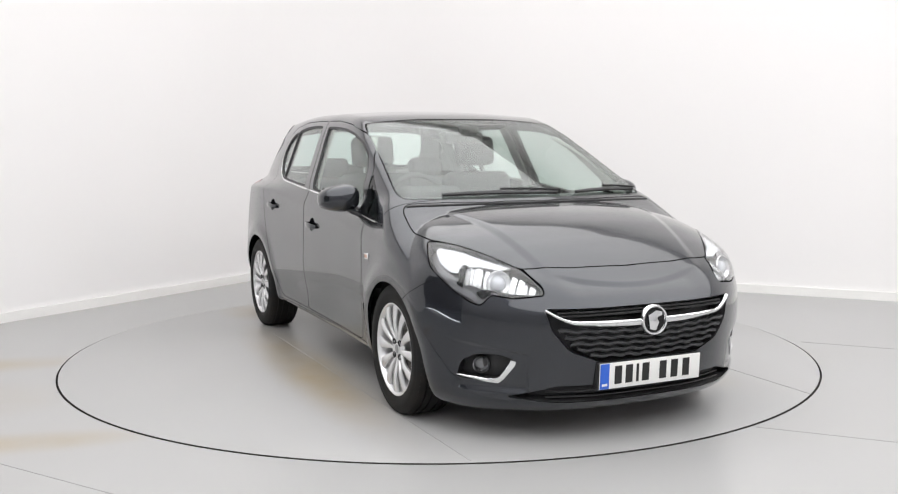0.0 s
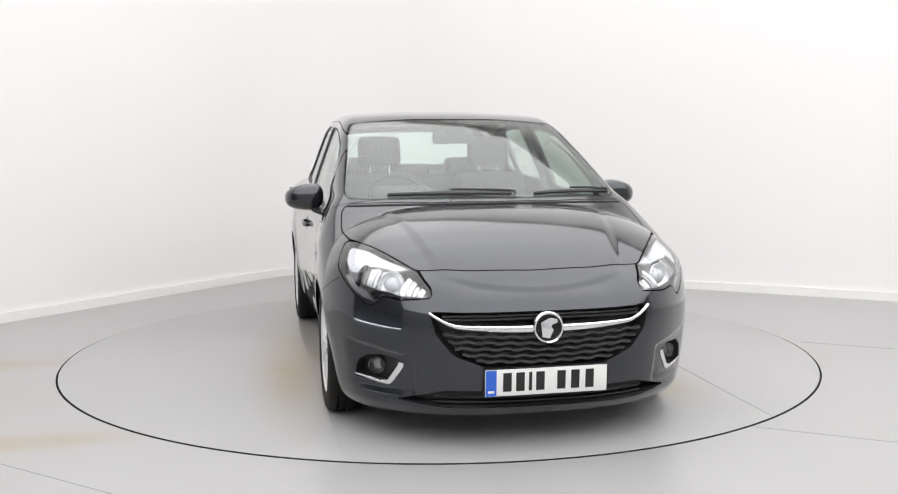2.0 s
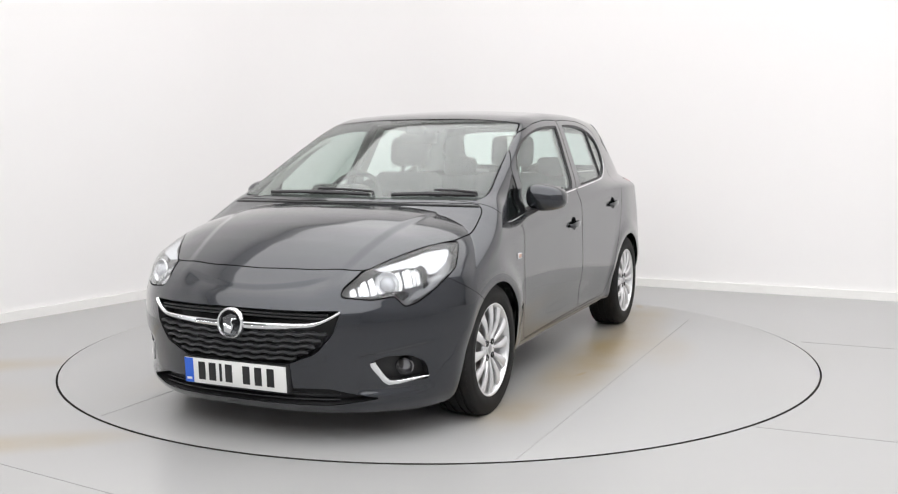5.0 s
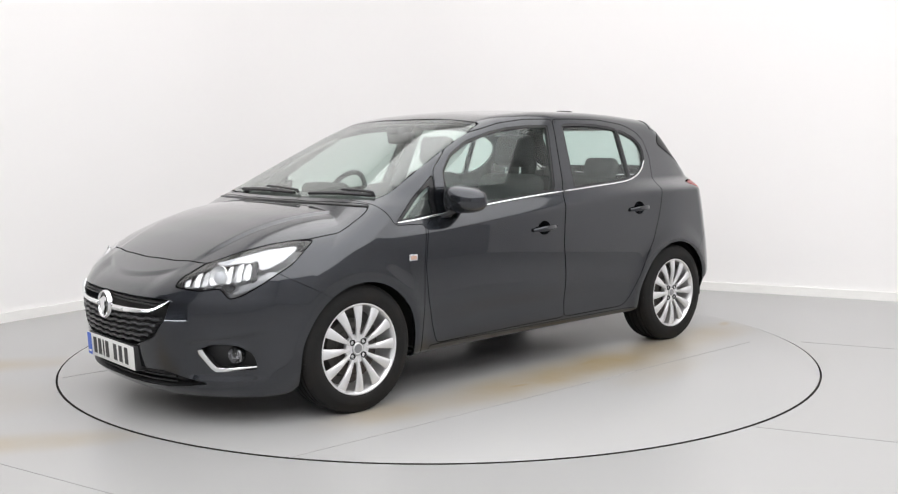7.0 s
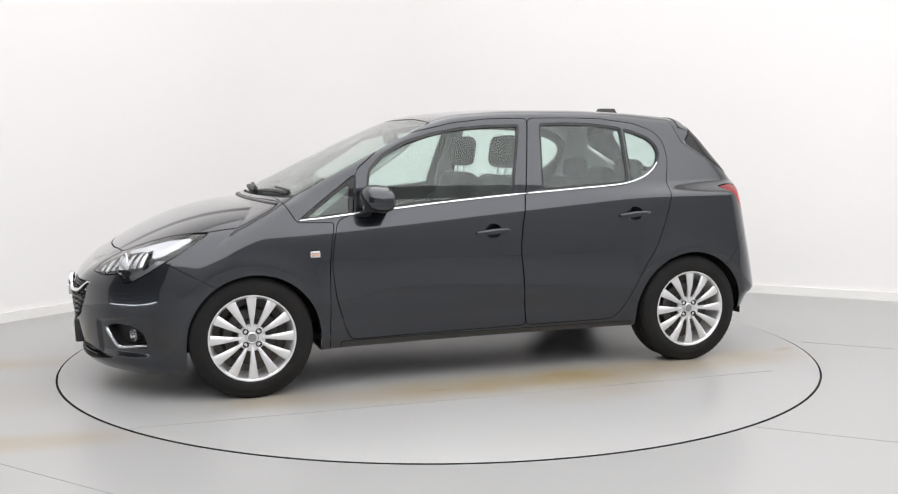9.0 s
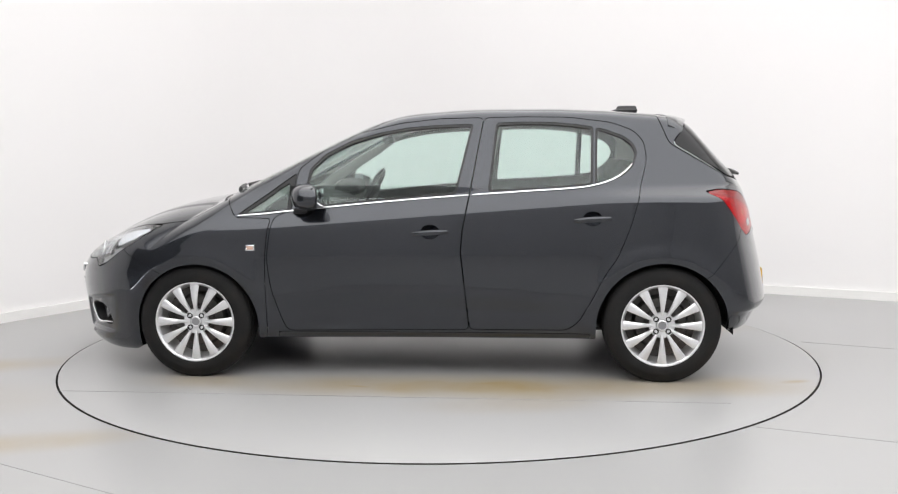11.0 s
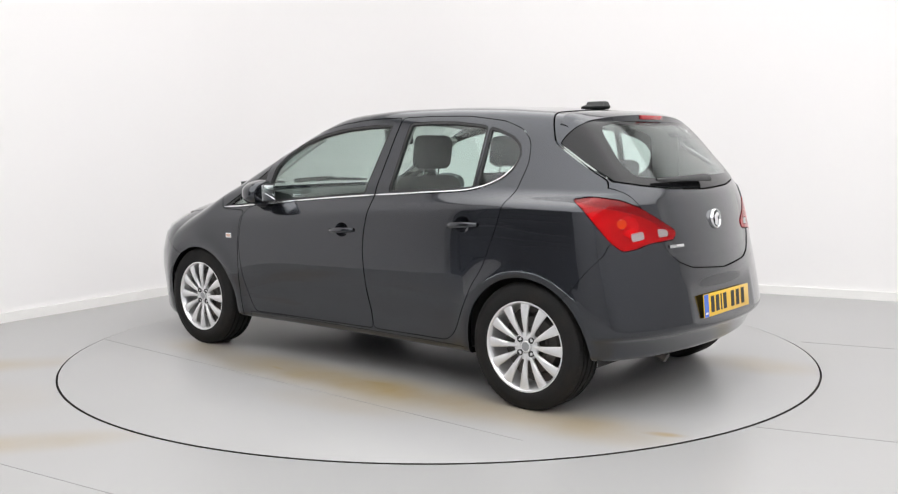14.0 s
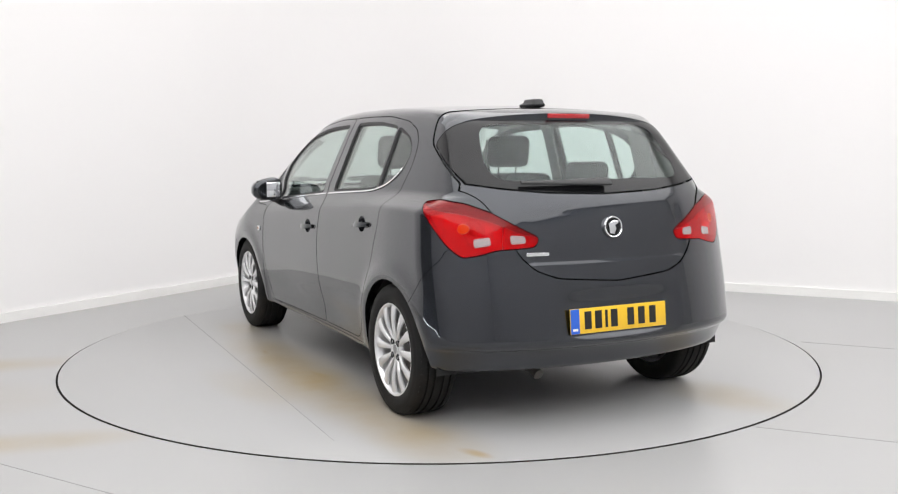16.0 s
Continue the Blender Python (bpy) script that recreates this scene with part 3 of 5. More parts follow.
def panel(name, me, material, parent, label="", thick=0.014, inner=None, cover=None, tray=False):
    """A panel of real thickness made of a piece of the skin. inner: the material of its back; cover: one of the back above the belt."""
    V, N, T = me["V"], me["N"], me["T"]
    n = len(V)
    e = np.concatenate([T[:, [0, 1]], T[:, [1, 2]], T[:, [2, 0]]])
    key = np.sort(e, 1)
    code = key[:, 0].astype(np.int64) * n + key[:, 1]
    _, idx, cnt = np.unique(code, return_index=True, return_counts=True)
    rim = e[idx[cnt == 1]]
    back = V - N * thick
    m = len(rim)
    a, b = rim[:, 0], rim[:, 1]
    rn = np.cross(V[b] - V[a], N[a])
    rn /= np.maximum(np.linalg.norm(rn, axis=1, keepdims=True), 1e-9)
    verts = np.concatenate([V, back, V[a], V[b], back[b], back[a]])
    norms = np.concatenate([N, -N, rn, rn, rn, rn])
    o = 2 * n + np.arange(m)
    quad = np.stack([o + m, o, o + 3 * m, o + 2 * m], 1)
    if tray:
        T0 = T[:0]
    else:
        T0 = T
    faces = T0.tolist() + (T[:, ::-1] + n).tolist() + quad.tolist()
    data = bpy.data.meshes.new(name)
    data.from_pydata(verts.tolist(), [], faces)
    data.materials.append(material)
    data.materials.append(inner or material)
    data.materials.append(cover or inner or material)
    high = back[T].mean(1)[:, 2] > 1.06
    idx = np.concatenate([np.zeros(len(T0), int), np.where(high, 2, 1), np.zeros(m, int)]).astype(np.int32)
    data.polygons.foreach_set("material_index", idx)
    data.polygons.foreach_set("use_smooth", np.ones(len(faces), bool))
    data.update()
    data.normals_split_custom_set_from_vertices(norms.tolist())
    return add(name, data, parent, label)


def offset(me, d):
    return {"V": me["V"] - me["N"] * d, "N": me["N"], "T": me["T"]}


def spot(me, how, u, v, s=1):
    """Place and normal of the skin of a panel nearest to a point of a view."""
    a, b, _ = view(me, how, s)
    i = np.argmin((a - u) ** 2 + (b - v) ** 2)
    return Vector(me["V"][i]), Vector(me["N"][i])


# outlines of the panels
SCREEN_LINE = [(-0.715, 0.992), (0.715, 0.992), (0.655, 1.20), (0.60, 1.386), (0.3, 1.402), (-0.3, 1.402), (-0.60, 1.386), (-0.655, 1.20)]
VENT_PANE = [(0.965, 0.897), (0.735, 1.058), (0.745, 0.918)]
VENT_FRAME = [(1.015, 0.882), (0.70, 1.108), (0.725, 0.905)]
FRONT_PANE = [(0.668, 0.919), (0.628, 1.130), (0.548, 1.209), (0.414, 1.278), (0.252, 1.324), (0.10, 1.350), (-0.06, 1.363), (-0.257, 1.368), (-0.168, 0.993)]
REAR_PANE = [(-0.335, 1.006), (-0.377, 1.374), (-0.52, 1.379), (-0.68, 1.376), (-0.83, 1.361), (-0.899, 1.350), (-0.892, 1.040), (-0.71, 1.026)]
REAR_VENT = [(-0.900, 1.041), (-0.908, 1.348), (-0.96, 1.336), (-1.06, 1.300), (-1.112, 1.258), (-1.130, 1.208), (-1.104, 1.136), (-1.05, 1.088), (-0.97, 1.054)]
FRONT_DOOR = [(0.77, 0.893), (0.815, 0.87), (0.835, 0.78), (0.85, 0.65), (0.83, 0.49), (0.785, 0.34), (0.75, 0.258), (-0.235, 0.268), (-0.21, 0.51), (-0.19, 0.69),
              (-0.20, 0.81), (-0.24, 1.01), (-0.31, 1.402), (-0.08, 1.398), (0.14, 1.374), (0.36, 1.323), (0.53, 1.25), (0.69, 1.13), (0.722, 0.905)]
REAR_DOOR = [(-0.238, 0.268), (-0.213, 0.51), (-0.193, 0.69), (-0.203, 0.81), (-0.243, 1.01), (-0.313, 1.402), (-0.52, 1.405), (-0.76, 1.402), (-0.99, 1.374),
             (-1.11, 1.33), (-1.165, 1.27), (-1.178, 1.17), (-1.14, 1.03), (-1.09, 0.85), (-1.02, 0.67), (-0.95, 0.57), (-0.88, 0.43), (-0.82, 0.32), (-0.76, 0.272)]
BONNET = [(1.905, 0), (1.89, 0.27), (1.848, 0.50), (1.70, 0.60), (1.55, 0.69), (1.45, 0.735), (1.27, 0.752), (1.13, 0.735), (1.085, 0.70), (1.118, 0.56), (1.172, 0.3), (1.19, 0)]
BONNET = BONNET + [(x, -y) for x, y in BONNET[-2:0:-1]]
HEADLIGHT = [(-1.535, 0.635), (-1.505, 0.668), (-1.344, 0.738), (-1.10, 0.800), (-0.85, 0.83), (-0.695, 0.825), (-0.795, 0.731), (-0.99, 0.640), (-1.09, 0.602), (-1.165, 0.588), (-1.225, 0.634), (-1.36, 0.622)]
TAILLIGHT = [(-0.70, 1.006), (-0.83, 1.02), (-1.0, 1.004), (-1.15, 0.965), (-1.30, 0.905), (-1.43, 0.853), (-1.41, 0.812), (-1.2, 0.803), (-1.10, 0.782), (-1.0, 0.772), (-0.91, 0.82), (-0.79, 0.92)]
REVERSE_LAMPS = ([(-1.36, 0.832), (-1.345, 0.862), (-1.265, 0.866), (-1.275, 0.828)], [(-1.165, 0.825), (-1.155, 0.86), (-1.06, 0.852), (-1.07, 0.815)])
TAILGATE = [(0.0, 1.6), (0.9, 1.6), (0.9, 1.27), (0.9, 1.09), (0.66, 1.06), (0.60, 1.02), (0.555, 0.95), (0.50, 0.85), (0.465, 0.775), (0.40, 0.712), (0.30, 0.675), (0.0, 0.652)]
TAILGATE = TAILGATE + [(-y, z) for y, z in TAILGATE[-2:0:-1]]
GATE_SIDE = [(-1.225, 1.6), (-1.235, 1.43), (-1.30, 1.262), (-1.60, 1.085), (-1.60, 0.5), (-2.3, 0.5), (-2.3, 1.6)]
BACKLIGHT = [(0.0, 1.378), (0.58, 1.372), (0.9, 1.36), (0.9, 1.09), (0.655, 1.09), (0.50, 1.066), (0.3, 1.046), (0.0, 1.036)]
BACKLIGHT = BACKLIGHT + [(-y, z) for y, z in BACKLIGHT[-2:0:-1]]
GLASS_SIDE = [(-1.318, 1.262), (-1.41, 1.375), (-1.41, 1.5), (-2.3, 1.5), (-2.3, 0.9), (-1.63, 1.05), (-1.61, 1.09)]
BACK_PANE = [(-0.49, 1.10), (0.49, 1.10), (0.53, 1.16), (0.485, 1.335), (0.40, 1.355), (-0.40, 1.355), (-0.485, 1.335), (-0.53, 1.16)]
GRILLE = [(-0.475, 0.583), (-0.25, 0.580), (0.25, 0.580), (0.475, 0.583), (0.45, 0.49), (0.38, 0.405), (0.25, 0.355), (-0.25, 0.355), (-0.38, 0.405), (-0.45, 0.49)]
INTAKE = [(-0.60, 0.205), (-0.42, 0.255), (0.42, 0.255), (0.60, 0.205), (0.42, 0.182), (-0.42, 0.182)]
FOG = [(-1.375, 0.362), (-1.27, 0.268), (-1.0, 0.272), (-1.03, 0.345), (-1.13, 0.382), (-1.28, 0.385)]
FRONT_BUMPER = [(1.2, 0.0), (1.2, 0.53), (1.42, 0.565), (1.615, 0.668), (1.70, 0.72), (1.75, 1.0), (2.4, 1.0), (2.4, 0.0)]
REAR_BUMPER = [(-1.4, 0.0), (-1.4, 0.52), (-1.50, 0.57), (-1.655, 0.765), (-1.66, 0.81), (-2.3, 0.81), (-2.3, 0.0)]
FENDER = [(0.86, 0.2), (0.86, 0.66), (0.846, 0.79), (0.83, 0.868), (1.02, 0.872), (1.09, 0.99), (1.3, 1.02), (2.2, 1.0), (2.2, 0.2)]
SILL = [(-0.88, 0.0), (-0.88, 0.252), (0.80, 0.252), (0.80, 0.0)]


def arches(me):
    x, y, z = me["V"].T
    f = np.full(len(x), 0.5)
    for wx, r in ((1.24, 0.333), (-1.256, 0.347)):
        c = np.hypot(x - wx, z - 0.29) - r
        box = np.maximum(np.abs(x - wx) - r, z - 0.29)
        f = np.minimum(f, np.minimum(c, box))
    f = np.maximum(f, 0.45 - np.abs(y))
    return clip(me, -f)


HANDLES = {"front_door": (-0.03, 0.795), "rear_door": (-0.885, 0.866)}


def handle(door, hx, hz, s):
    bm = bmesh.new()
    path, ups = [], []
    for i in range(9):
        t = i / 8
        x = hx + 0.092 - 0.184 * t
        p, n = on_side(x, hz - 0.008 + 0.012 * t, s)
        path.append(p + n * (0.004 + 0.022 * math.sin(math.pi * min(1, max(0, t))) ** 0.5))
        ups.append(n)
    sweep(bm, path, [(0.007 + 0.008 * math.sin(math.pi * (0.1 + 0.8 * i / 8)), 0.008) for i in range(9)], ups, 8, 2.6)
    part("handle", bm, PAINT, door, "body-coloured pull handle")


def car_skin(car):
    skin = arches(shell_mesh())
    got = {}
    got["windscreen"], skin = take(skin, "front", SCREEN_LINE, 0.05, 0.006)
    got["bonnet"], skin = take(skin, "top", BONNET, 0.03, 0.006)
    got["backlight"], skin = take(skin, "rear", BACKLIGHT, 0.03, 0.007, also=GLASS_SIDE)
    lights = {}
    for s in (1, -1):
        lights["head", s], skin = take(skin, "front_corner", HEADLIGHT, 0.02, 0.006, s)
        lights["tail", s], skin = take(skin, "rear_corner", TAILLIGHT, 0.03, 0.005, s)
        lights["fog", s], skin = take(skin, "front_corner", FOG, 0.025, 0.002, s)
    got["tailgate"], skin = take(skin, "rear", TAILGATE, 0.03, 0.0065, also=GATE_SIDE)
    got["grille"], skin = take(skin, "front", GRILLE, 0.02, 0.002)
    got["intake"], skin = take(skin, "front", INTAKE, 0.02, 0.002)
    for s in (1, -1):
        for nm, line, ln in (("front_door", FRONT_DOOR, FRONT_PANE), ("rear_door", REAR_DOOR, None)):
            side_name = "left" if s > 0 else "right"
            door, skin = take(skin, "side", line, 0.03, 0.004, s)
            glasses = []
            for pane in ((FRONT_PANE,) if ln else (REAR_PANE, REAR_VENT)):
                glass, door = take(door, "side", pane, 0.02, 0.0, s)
                glasses.append((glass, pane))
            hx, hz = HANDLES[nm]
            bowl, door = take(door, "side", [(hx + 0.052 * math.cos(t), hz + 0.002 + 0.040 * math.sin(t)) for t in [i * math.pi / 8 for i in range(16)]], 0.02, 0.0, s)
            ob = panel(nm, door, PAINT, car, "", 0.03, TRIM, TRIM)
            rr = ((bowl["V"][:, 0] - hx) / 0.052) ** 2 + ((bowl["V"][:, 2] - hz - 0.002) / 0.040) ** 2
            deep = offset(bowl, (0.026 * np.clip(1 - rr, 0, 1) ** 0.6)[:, None])
            deep["N"] = deep["N"] + np.stack([-(bowl["V"][:, 0] - hx), 0 * rr, -(bowl["V"][:, 2] - hz - 0.002)], -1) * 14
            deep["N"] /= np.linalg.norm(deep["N"], axis=1, keepdims=True)
            panel("handle_recess", deep, PAINT, ob, "", 0.004)
            handle(ob, hx, hz, s)
            for glass, pane in glasses:
                u, v, _ = view(glass, "side", s)
                f = outside(rounded(pane, 0.02), u, v)
                seal, pane_me = clip(glass, -(f + 0.012)), clip(glass, f + 0.012)
                panel("window_seal", offset(seal, 0.003), PLASTIC, ob, "black rubber window seal", 0.02)
                g = panel("window_glass", offset(pane_me, 0.009), GLASS, ob, "green-tinted window glass", 0.0035)
                g.visible_shadow = False
        vent, skin = take(skin, "side", VENT_FRAME, 0.015, 0.004, s)
        pane_me, frame_me = take(vent, "side", VENT_PANE, 0.012, 0.001, s)
        ob = panel("quarter_window_frame", offset(frame_me, 0.003), GLOSS_BLACK, car, "black front quarter window frame", 0.02)
        g = panel("window_glass", offset(pane_me, 0.006), GLASS, ob, "small triangular pane", 0.0035)
        g.visible_shadow = False
    bumper, skin = take(skin, "both", FRONT_BUMPER, 0.02, 0.0025)
    rear_bumper, skin = take(skin, "both", REAR_BUMPER, 0.02, 0.0025)
    for s in (1, -1):
        fender, skin = take(skin, "side", FENDER, 0.02, 0.004, s)
        panel("front_wing", fender, PAINT, car, "", 0.016, UNDER)
        sill, skin = take(skin, "side", SILL, 0.01, 0.003, s)
        panel("sill", sill, PAINT, car, "", 0.02, UNDER)
    panel("body_shell", skin, PAINT, car, "dark grey roof, pillars and rear quarters", 0.028, TRIM, LINER)
    panel("bonnet", got["bonnet"], PAINT, car, "creased dark grey bonnet", 0.018, UNDER)
    g = panel("windscreen", got["windscreen"], SCREEN, car, "wide sloping green-tinted windscreen", 0.005)
    g.visible_shadow = False
    fb = panel("front_bumper", bumper, PAINT, car, "dark grey front bumper and nose", 0.02, UNDER)
    rb = panel("rear_bumper", rear_bumper, PAINT, car, "dark grey rear bumper with plate recess", 0.02, UNDER)
    gate = panel("tailgate", offset(got["tailgate"], 0.004), PAINT, car, "dark grey hatchback tailgate", 0.03, TRIM, LINER)
    pane_me, frit = take(got["backlight"], "rear", BACK_PANE, 0.05, 0.0)
    panel("rear_window_border", offset(frit, 0.002), GLOSS_BLACK, gate, "black glass border of the rear window", 0.006)
    g = panel("rear_window", offset(pane_me, 0.002), TAILGLASS, gate, "tinted heated rear window", 0.005)
    g.visible_shadow = False
    return fb, rb, gate, got, lights


car = tagged(new("hatchback_car"), "dark grey metallic five-door hatchback car on the turntable", "car")
front_bumper, rear_bumper, tailgate, PIECES, LIGHTS = car_skin(car)


# ---- parts of the car ----
def lamps():
    for s in (1, -1):
        me = LIGHTS["head", s]
        body_ob = panel("headlight", offset(me, 0.003), GLOSS_BLACK, car, "clear headlight with silver reflectors", 0.06, LAMP_GREY, LAMP_GREY, tray=True)
        g = panel("lens", me, LENS, body_ob, "clear lens", 0.003)
        g.visible_shadow = False
        def inlay(nm, outline, depth, material, lab, r=0.008, tilt=0.0):
            piece, _ = take(me, "front_corner", outline, r, 0.0, s)
            if len(piece["T"]):
                piece["N"] = piece["N"] + np.array([-tilt, tilt * s, 0.5 * tilt])
                piece["N"] = piece["N"] / np.linalg.norm(piece["N"], axis=1, keepdims=True)
                panel(nm, offset(piece, depth), material, body_ob, lab, 0.004)
        # main reflector in upright facets, with the round projector before it
        for k in range(5):
            u0 = -1.19 + 0.031 * k
            inlay("reflector_facet", [(u0, 0.655 + 0.004 * k), (u0, 0.733 + 0.006 * k), (u0 + 0.031, 0.737 + 0.006 * k), (u0 + 0.031, 0.658 + 0.004 * k)],
                  0.016 + 0.006 * (k % 2), FACET, "bright upright reflector facet", 0.003, (0.15, -0.2, 0.05, -0.12, 0.22)[k])
        for k in range(4):
            u0 = -1.475 + 0.037 * k
            inlay("inner_facet", [(u0, 0.645), (u0, 0.668 + 0.014 * k), (u0 + 0.037, 0.681 + 0.014 * k), (u0 + 0.037, 0.642)], 0.018 + 0.008 * (k % 2), FACET,
                  "silver inner reflector facet", 0.003, (0.12, -0.15, 0.2, -0.05)[k])
        p, n = spot(me, "front_corner", -1.262, 0.689, s)
        axis = (n * 0.4 + Vector((1, 0.25 * s, 0.05))).normalized()
        m = Matrix.Translation(p - n * 0.014 - axis * 0.006) @ Vector((0, 1, 0)).rotation_difference(axis).to_matrix().to_4x4()
        bm = bmesh.new()
        r = 0.052
        lathe(bm, [(r, 0.0), (r * 1.04, -0.004), (r * 0.9, -0.012), (r * 0.7, -0.016), (r * 0.66, -0.010), (r * 0.62, -0.016)], 32, m)
        part("projector_ring", bm, BOWL, body_ob, "silver projector ring")
        bm = bmesh.new()
        lathe(bm, [(r * 0.64, -0.018), (r * 0.55, -0.006), (r * 0.36, 0.003), (0, 0.007)], 28, m)
        part("projector_lens", bm, BARWHITE, body_ob, "round pale projector lens")
        # stepped black divider, white boomerang light guide and its silver lower arm
        inlay("divider", [(-1.034, 0.655), (-1.034, 0.735), (-1.06, 0.745), (-1.02, 0.757), (-0.995, 0.735), (-1.005, 0.69), (-0.985, 0.675)], 0.010, GLOSS_BLACK, "black stepped divider", 0.003)
        inlay("light_guide", [(-1.30, 0.742), (-1.12, 0.772), (-0.96, 0.800), (-0.80, 0.812), (-0.785, 0.800), (-0.85, 0.755), (-0.93, 0.722), (-0.985, 0.716), (-1.01, 0.748), (-1.12, 0.748), (-1.24, 0.735)],
              0.012, BARWHITE, "white daytime light guide")
        inlay("lower_arm", [(-1.150, 0.610), (-1.10, 0.645), (-1.0, 0.670), (-0.93, 0.708), (-0.875, 0.704), (-0.96, 0.656), (-1.07, 0.620)], 0.013, CAP_GREY, "silver lower arm")
        inlay("bezel", [(-1.525, 0.634), (-1.42, 0.628), (-1.33, 0.626), (-1.22, 0.642), (-1.175, 0.612), (-1.12, 0.640), (-1.16, 0.655), (-1.24, 0.654), (-1.36, 0.640), (-1.45, 0.641)],
              0.008, GLOSS_BLACK, "black lower bezel")
        me = LIGHTS["tail", s]
        body_ob = panel("tail_light", offset(me, 0.003), DEEP_RED, car, "red wrap-around tail light cluster", 0.045, BOWL, BOWL, tray=True)
        p, n = spot(me, "rear_corner", -1.06, 0.885, s)
        m = Matrix.Translation(p - n * 0.010) @ Vector((0, 1, 0)).rotation_difference(n).to_matrix().to_4x4()
        bm = bmesh.new()
        lathe(bm, [(0.050, 0.0), (0.046, -0.010), (0.034, -0.020), (0.015, -0.026), (0, -0.027)], 28, m)
        part("bulb_bowl", bm, BOWL, body_ob, "silver bulb bowl behind the red lens")
        bm = bmesh.new()
        lathe(bm, [(0, -0.002), (0.010, -0.005), (0.013, -0.014), (0.010, -0.026)], 16, m)
        part("bulb", bm, AMBER, body_ob, "amber bulb")
        # orange oval cut into the red lens stands in for the bulb's glint
        window, me = take(me, "rear_corner", [(-1.0 + 0.036 * math.cos(t), 0.897 + 0.022 * math.sin(t)) for t in [i * math.pi / 8 for i in range(16)]], 0.004, 0.001, s)
        panel("glint_spot", window, ORANGE, body_ob, "small orange spot in place of the bulb's glint", 0.004)
        for win in REVERSE_LAMPS:
            w, me = take(me, "rear_corner", win, 0.008, 0.002, s)
            panel("reversing_lens", w, CLEAR_LAMP, body_ob, "clear reversing lens", 0.004)
        edge = [(-0.70, 1.006), (-0.83, 1.02), (-1.0, 1.004), (-1.15, 0.965), (-1.30, 0.905), (-1.43, 0.853), (-1.34, 0.868), (-1.15, 0.925), (-1.0, 0.955), (-0.83, 0.975)]
        upper, me = take(me, "rear_corner", edge, 0.01, 0.001, s)
        panel("upper_lens", upper, MID_RED, body_ob, "dark red upper lens", 0.004)
        outer, inner = take(me, "rear_corner", [(-1.235, 0.7), (-1.215, 1.1), (-0.6, 1.1), (-0.6, 0.7)], 0.005, 0.005, s)
        panel("outer_lens", outer, RED, body_ob, "bright red outer lens", 0.004)
        panel("inner_lens", inner, RED, body_ob, "bright red tailgate lens", 0.004)
        # fog lamp pocket with its silver trim
        me = LIGHTS["fog", s]
        pocket = panel("fog_lamp_pocket", offset(me, 0.002), PLASTIC, front_bumper, "black fog lamp pocket", 0.05, PLASTIC, tray=True)
        p, n = spot(me, "front_corner", -1.15, 0.328, s)
        axis = (n * 0.4 + Vector((1, 0.15 * s, 0))).normalized()
        m = Matrix.Translation(p - n * 0.03) @ Vector((0, 1, 0)).rotation_difference(axis).to_matrix().to_4x4()
        bm = bmesh.new()
        lathe(bm, [(0.038, -0.03), (0.040, 0.0), (0.035, 0.006), (0.032, -0.004), (0.02, -0.02), (0, -0.022)], 28, m)
        part("fog_lamp", bm, [FOG_BOWL], pocket, "round fog lamp")
        bm = bmesh.new()
        lathe(bm, [(0, 0.006), (0.02, 0.005), (0.034, 0.001)], 24, m)
        part("fog_lens", bm, LENS, pocket, "clear fog lens")
        bm = bmesh.new()
        path, ups = [], []
        for u, v in ((-1.365, 0.368), (-1.36, 0.345), (-1.325, 0.31), (-1.29, 0.283), (-1.262, 0.274), (-1.2, 0.276), (-1.1, 0.279), (-1.0, 0.283)):
            q, n = spot(me, "front_corner", u, v, s)
            path.append(q + n * 0.001)
            ups.append(n)
        sweep(bm, path, [(0.013, 0.006)] * 2 + [(0.012, 0.006)] * 3 + [(0.008, 0.006), (0.006, 0.005), (0.002, 0.003)], ups, 8, 3)
        part("trim", bm, CHROME, pocket, "L-shaped chrome trim")


